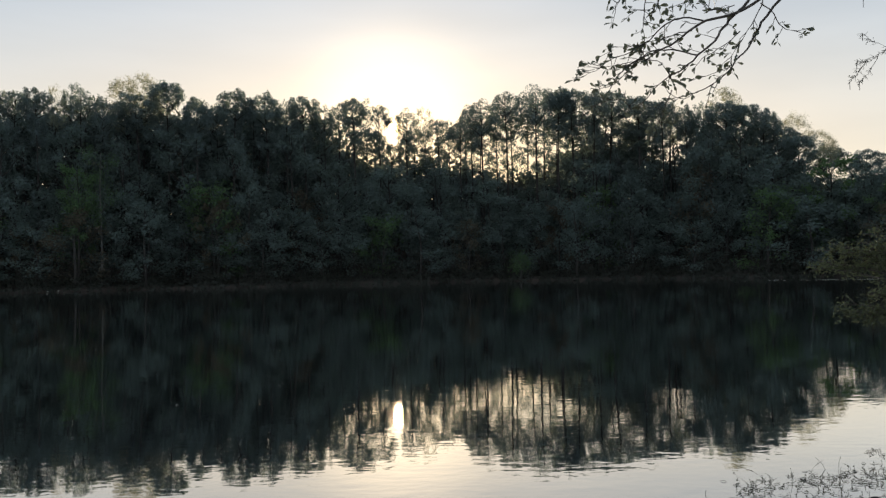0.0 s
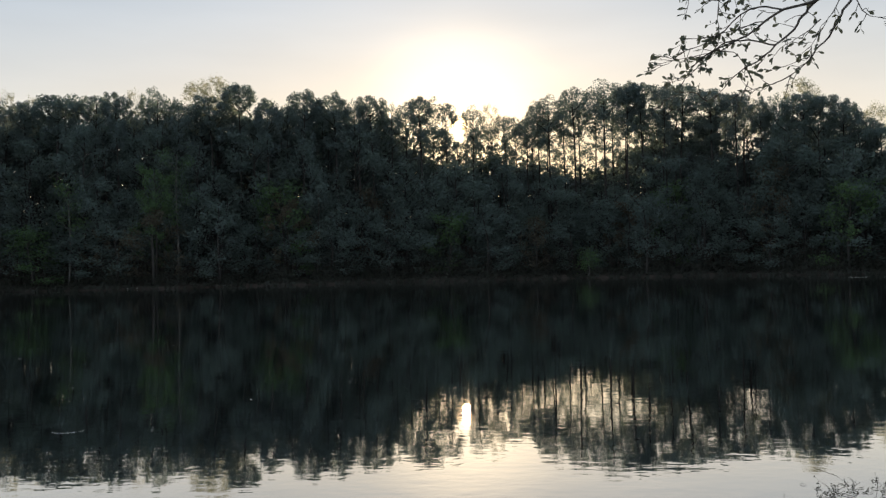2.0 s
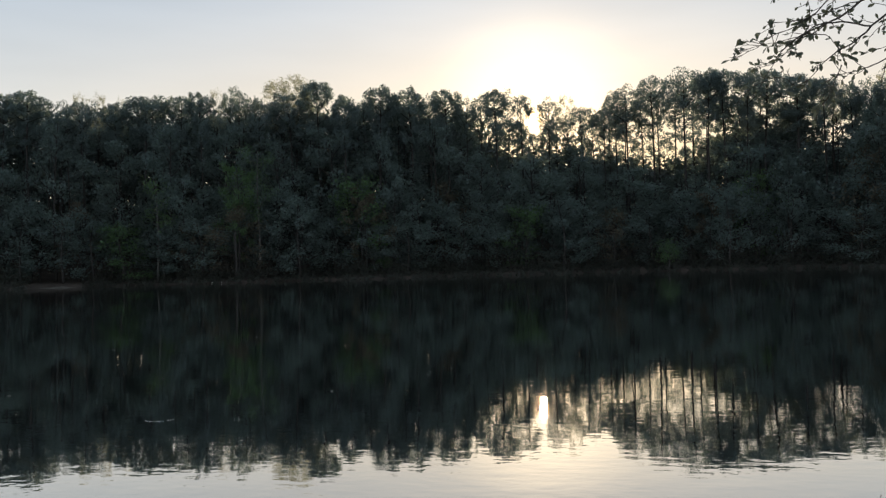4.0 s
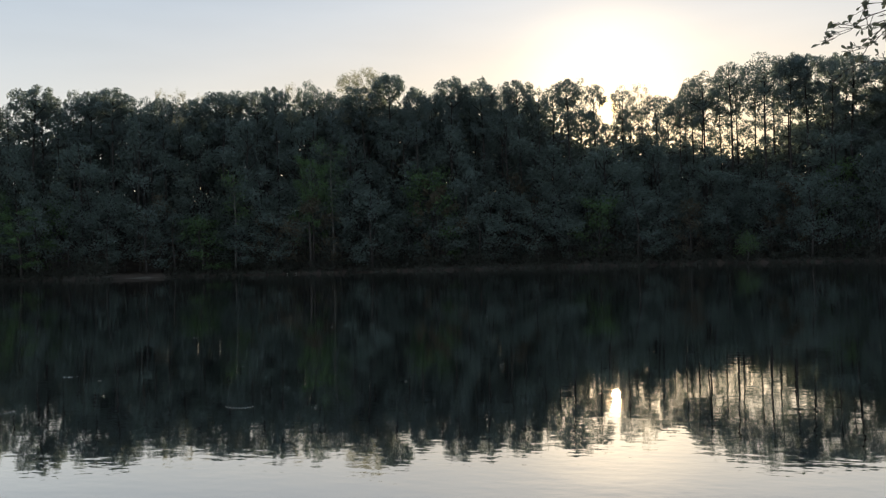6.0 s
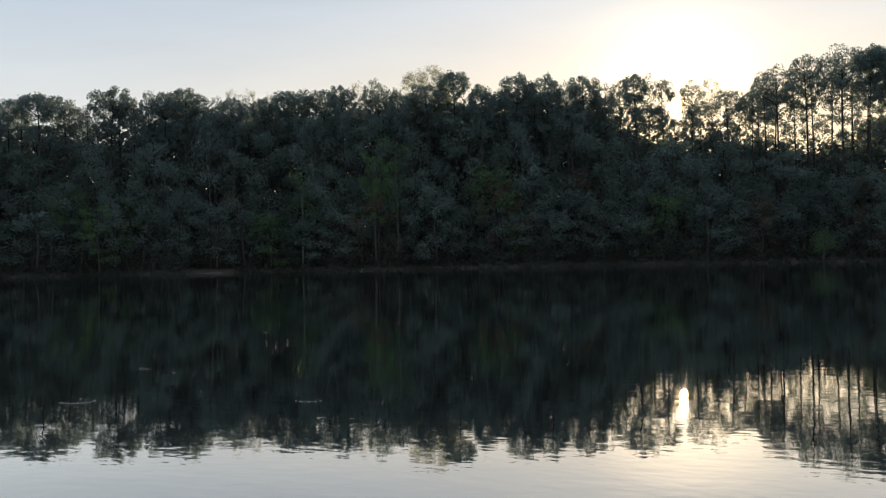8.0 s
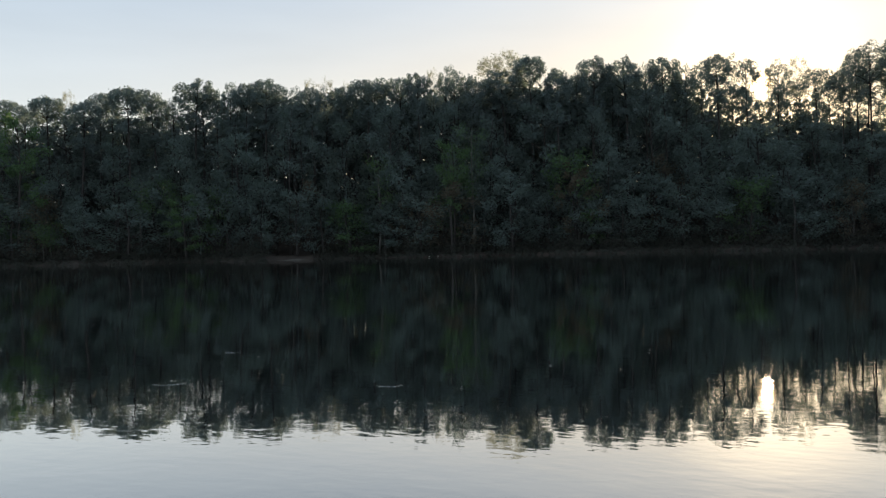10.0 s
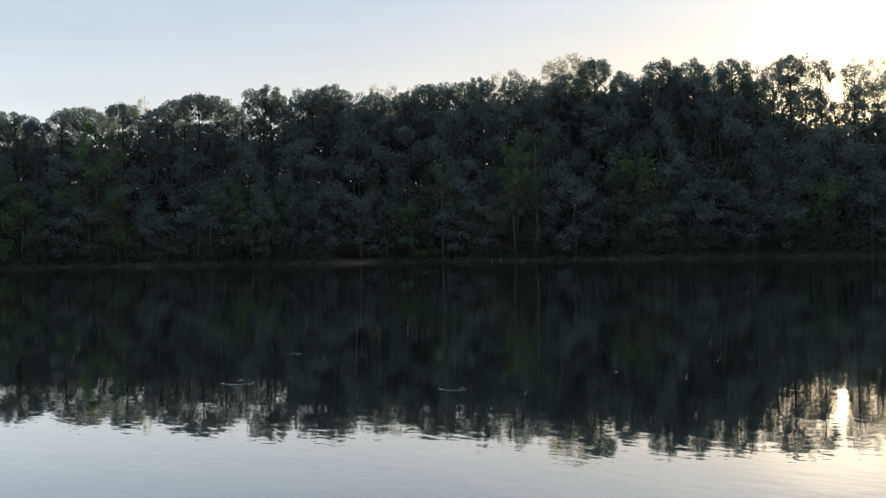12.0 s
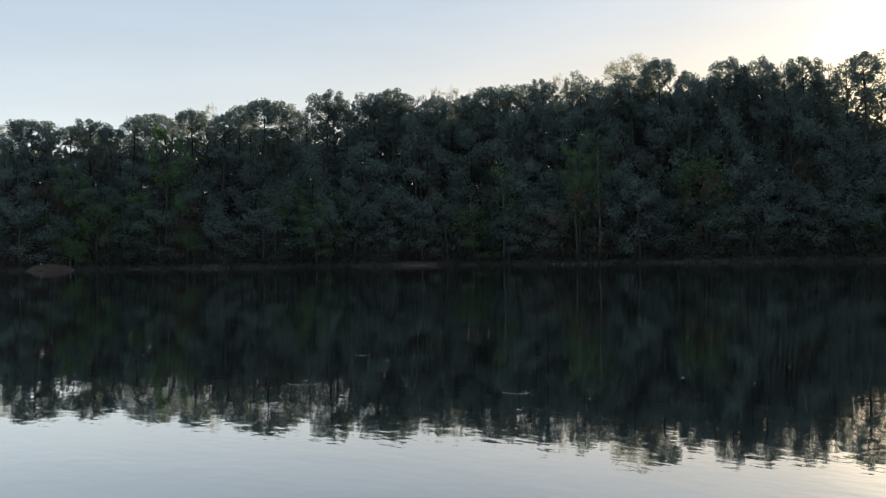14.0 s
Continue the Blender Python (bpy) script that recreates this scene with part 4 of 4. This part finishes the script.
def catkin_tree():
    """A slim neighbour whose thin twigs with tiny buds reach into view."""
    rng = np.random.default_rng(41)
    root = empty("catkin_tree")
    x, y = 6.2, 4.6
    root.location = (x, y, height(x, y))
    back = root.location.copy()
    b = Build()
    b.tube([(0, 0, -0.4), (0.05, 0.1, 1.5), (-0.1, 0.1, 3.2), (-0.1, 0.3, 5.5)], [0.07, 0.06, 0.05, 0.02], 8)
    part("trunk", b.mesh("catkin_trunk", TWIG), root)
    t, cs = Build(), []
    hub = at(33.0, 15.5, 5.2)
    t.tube([Vector((-0.1, 0.1, 3.0)), hub - back], [0.012, 0.006], 6)
    # each twig by directions and height angles, from its fork to its tip
    for way in [[(33.0, 15.5), (30.9, 13.6), (29.28, 13.0), (28.05, 12.57), (27.4, 11.7), (26.99, 11.3)], [(28.7, 12.75), (28.35, 12.06), (27.9, 11.5), (27.53, 11.2)],
                [(28.6, 12.7), (28.23, 12.41), (27.8, 12.45), (27.41, 12.45)], [(33.0, 15.5), (30.5, 13.4), (29.28, 12.95), (28.37, 13.61), (27.79, 14.14)],
                [(33.0, 15.5), (30.5, 17.8), (28.6, 17.4), (27.9, 16.1)]]:
        key = [at(a, e, 5.15) for a, e in way]
        pts = []
        for k in range(len(key) - 1):
            pts += [key[k].lerp(key[k + 1], u) + Vector(rng.normal(size=3) * 0.003) for u in (0.0, 0.33, 0.67)]
        pts.append(key[-1])
        t.tube([v - back for v in pts], [max(0.0008, 0.0018 - 0.00012 * k) for k in range(len(pts))], 5)
        for k in range(len(pts) * 3):
            i = int(rng.integers(len(pts) // 3, len(pts) - 1))
            a = pts[i].lerp(pts[i + 1], rng.uniform())
            e = a + Vector(rng.normal(size=3) * 0.012) + (pts[-1] - pts[0]).normalized() * 0.014
            t.tube([a - back, e - back], [0.0010, 0.0007], 4)
            cs.append(e - back)
        t.tube([pts[-1] - back, pts[-1] - back + Vector((0, 0, -0.045))], [0.0018, 0.0013], 6)
    part("twigs", t.mesh("catkin_twigs", TWIG), root)
    part("buds", faces_mesh("catkin_buds", leaf_faces(rng, np.array([tuple(c) for c in cs]), 0.009, 0.5), 4, NEAR_LEAF), root, kind="stuff")
    return tagged(root, "slim tree with thin budding twigs on the bank", "tree")


catkin_tree()


def bank_shrub():
    """A leafy shrub on the near bank whose sprays hang out over the water."""
    rng = np.random.default_rng(51)
    root = empty("bank_shrub")
    x, y = 4.9, 4.4
    root.location = (x, y, height(x, y))
    back = root.location.copy()
    cs = []
    # tips of the sprays: direction, height angle and fullness
    for az, el, n in [(24.17, -0.16, 16), (24.81, 0.16, 22), (25.38, 0.83, 14), (25.97, 1.06, 18), (26.60, 0.68, 22), (27.04, 1.31, 14), (27.65, 1.79, 14),
                       (28.26, 2.18, 10), (25.61, -0.15, 26), (26.51, -0.17, 30), (27.48, 0.34, 34), (28.43, 0.67, 34), (27.2, -0.85, 8),
                       (28.0, -1.10, 18), (27.5, -2.0, 14), (25.85, -2.99, 14), (26.12, -2.60, 12), (26.49, -3.24, 18), (26.99, -3.41, 22), (27.76, -2.84, 30),
                       (28.31, -3.29, 26), (28.22, -1.96, 28),
                       (30.6, 0.4, 30), (31.0, -2.6, 30), (33.5, 2.0, 30), (34.0, -1.5, 30), (31.5, 4.0, 14), (28.75, -9.3, 6)]:
        tip = at(az, el, 6.2)
        root_p = back + Vector((rng.normal() * 0.12, rng.normal() * 0.12, 0))
        mid = root_p.lerp(tip, 0.55) + Vector((0, 0, 0.55))
        b, pts = Build(), []
        for k in range(10):
            t = k / 9
            pts.append(root_p * (1 - t) ** 2 + mid * 2 * t * (1 - t) + tip * t * t)
        b.tube([p - back for p in pts], [0.016 * (1 - 0.88 * k / 9) for k in range(10)], 6)
        for j in range(int(n * 0.6)):
            t = rng.uniform(0.86, 1.0)
            k = min(8, int(t * 9))
            p = pts[k].lerp(pts[k + 1], t * 9 - k)
            w = Vector(rng.normal(size=3) * np.array([1, 0.9, 0.55])).normalized() + (tip - mid).normalized() * 0.8
            q = p + w * rng.uniform(0.03, 0.085)
            b.tube([p - back, q - back], [0.003, 0.0012], 4)
            for m in range(21):
                cs.append(tuple(p.lerp(q, rng.uniform(0.3, 1.1)) + Vector(rng.normal(size=3) * 0.02) - back))
        part("stem", b.mesh("shrub_stem", TWIG), root)
    part("leaves", faces_mesh("shrub_leaves", leaf_faces(rng, np.array(cs), 0.025, 0.40, 0.4, 0.45), 4, SHRUB_LEAF), root, "small yellow-green leaves", kind="stuff")
    return tagged(root, "yellow-green leafy shrub leaning over the water", "shrub")


bank_shrub()
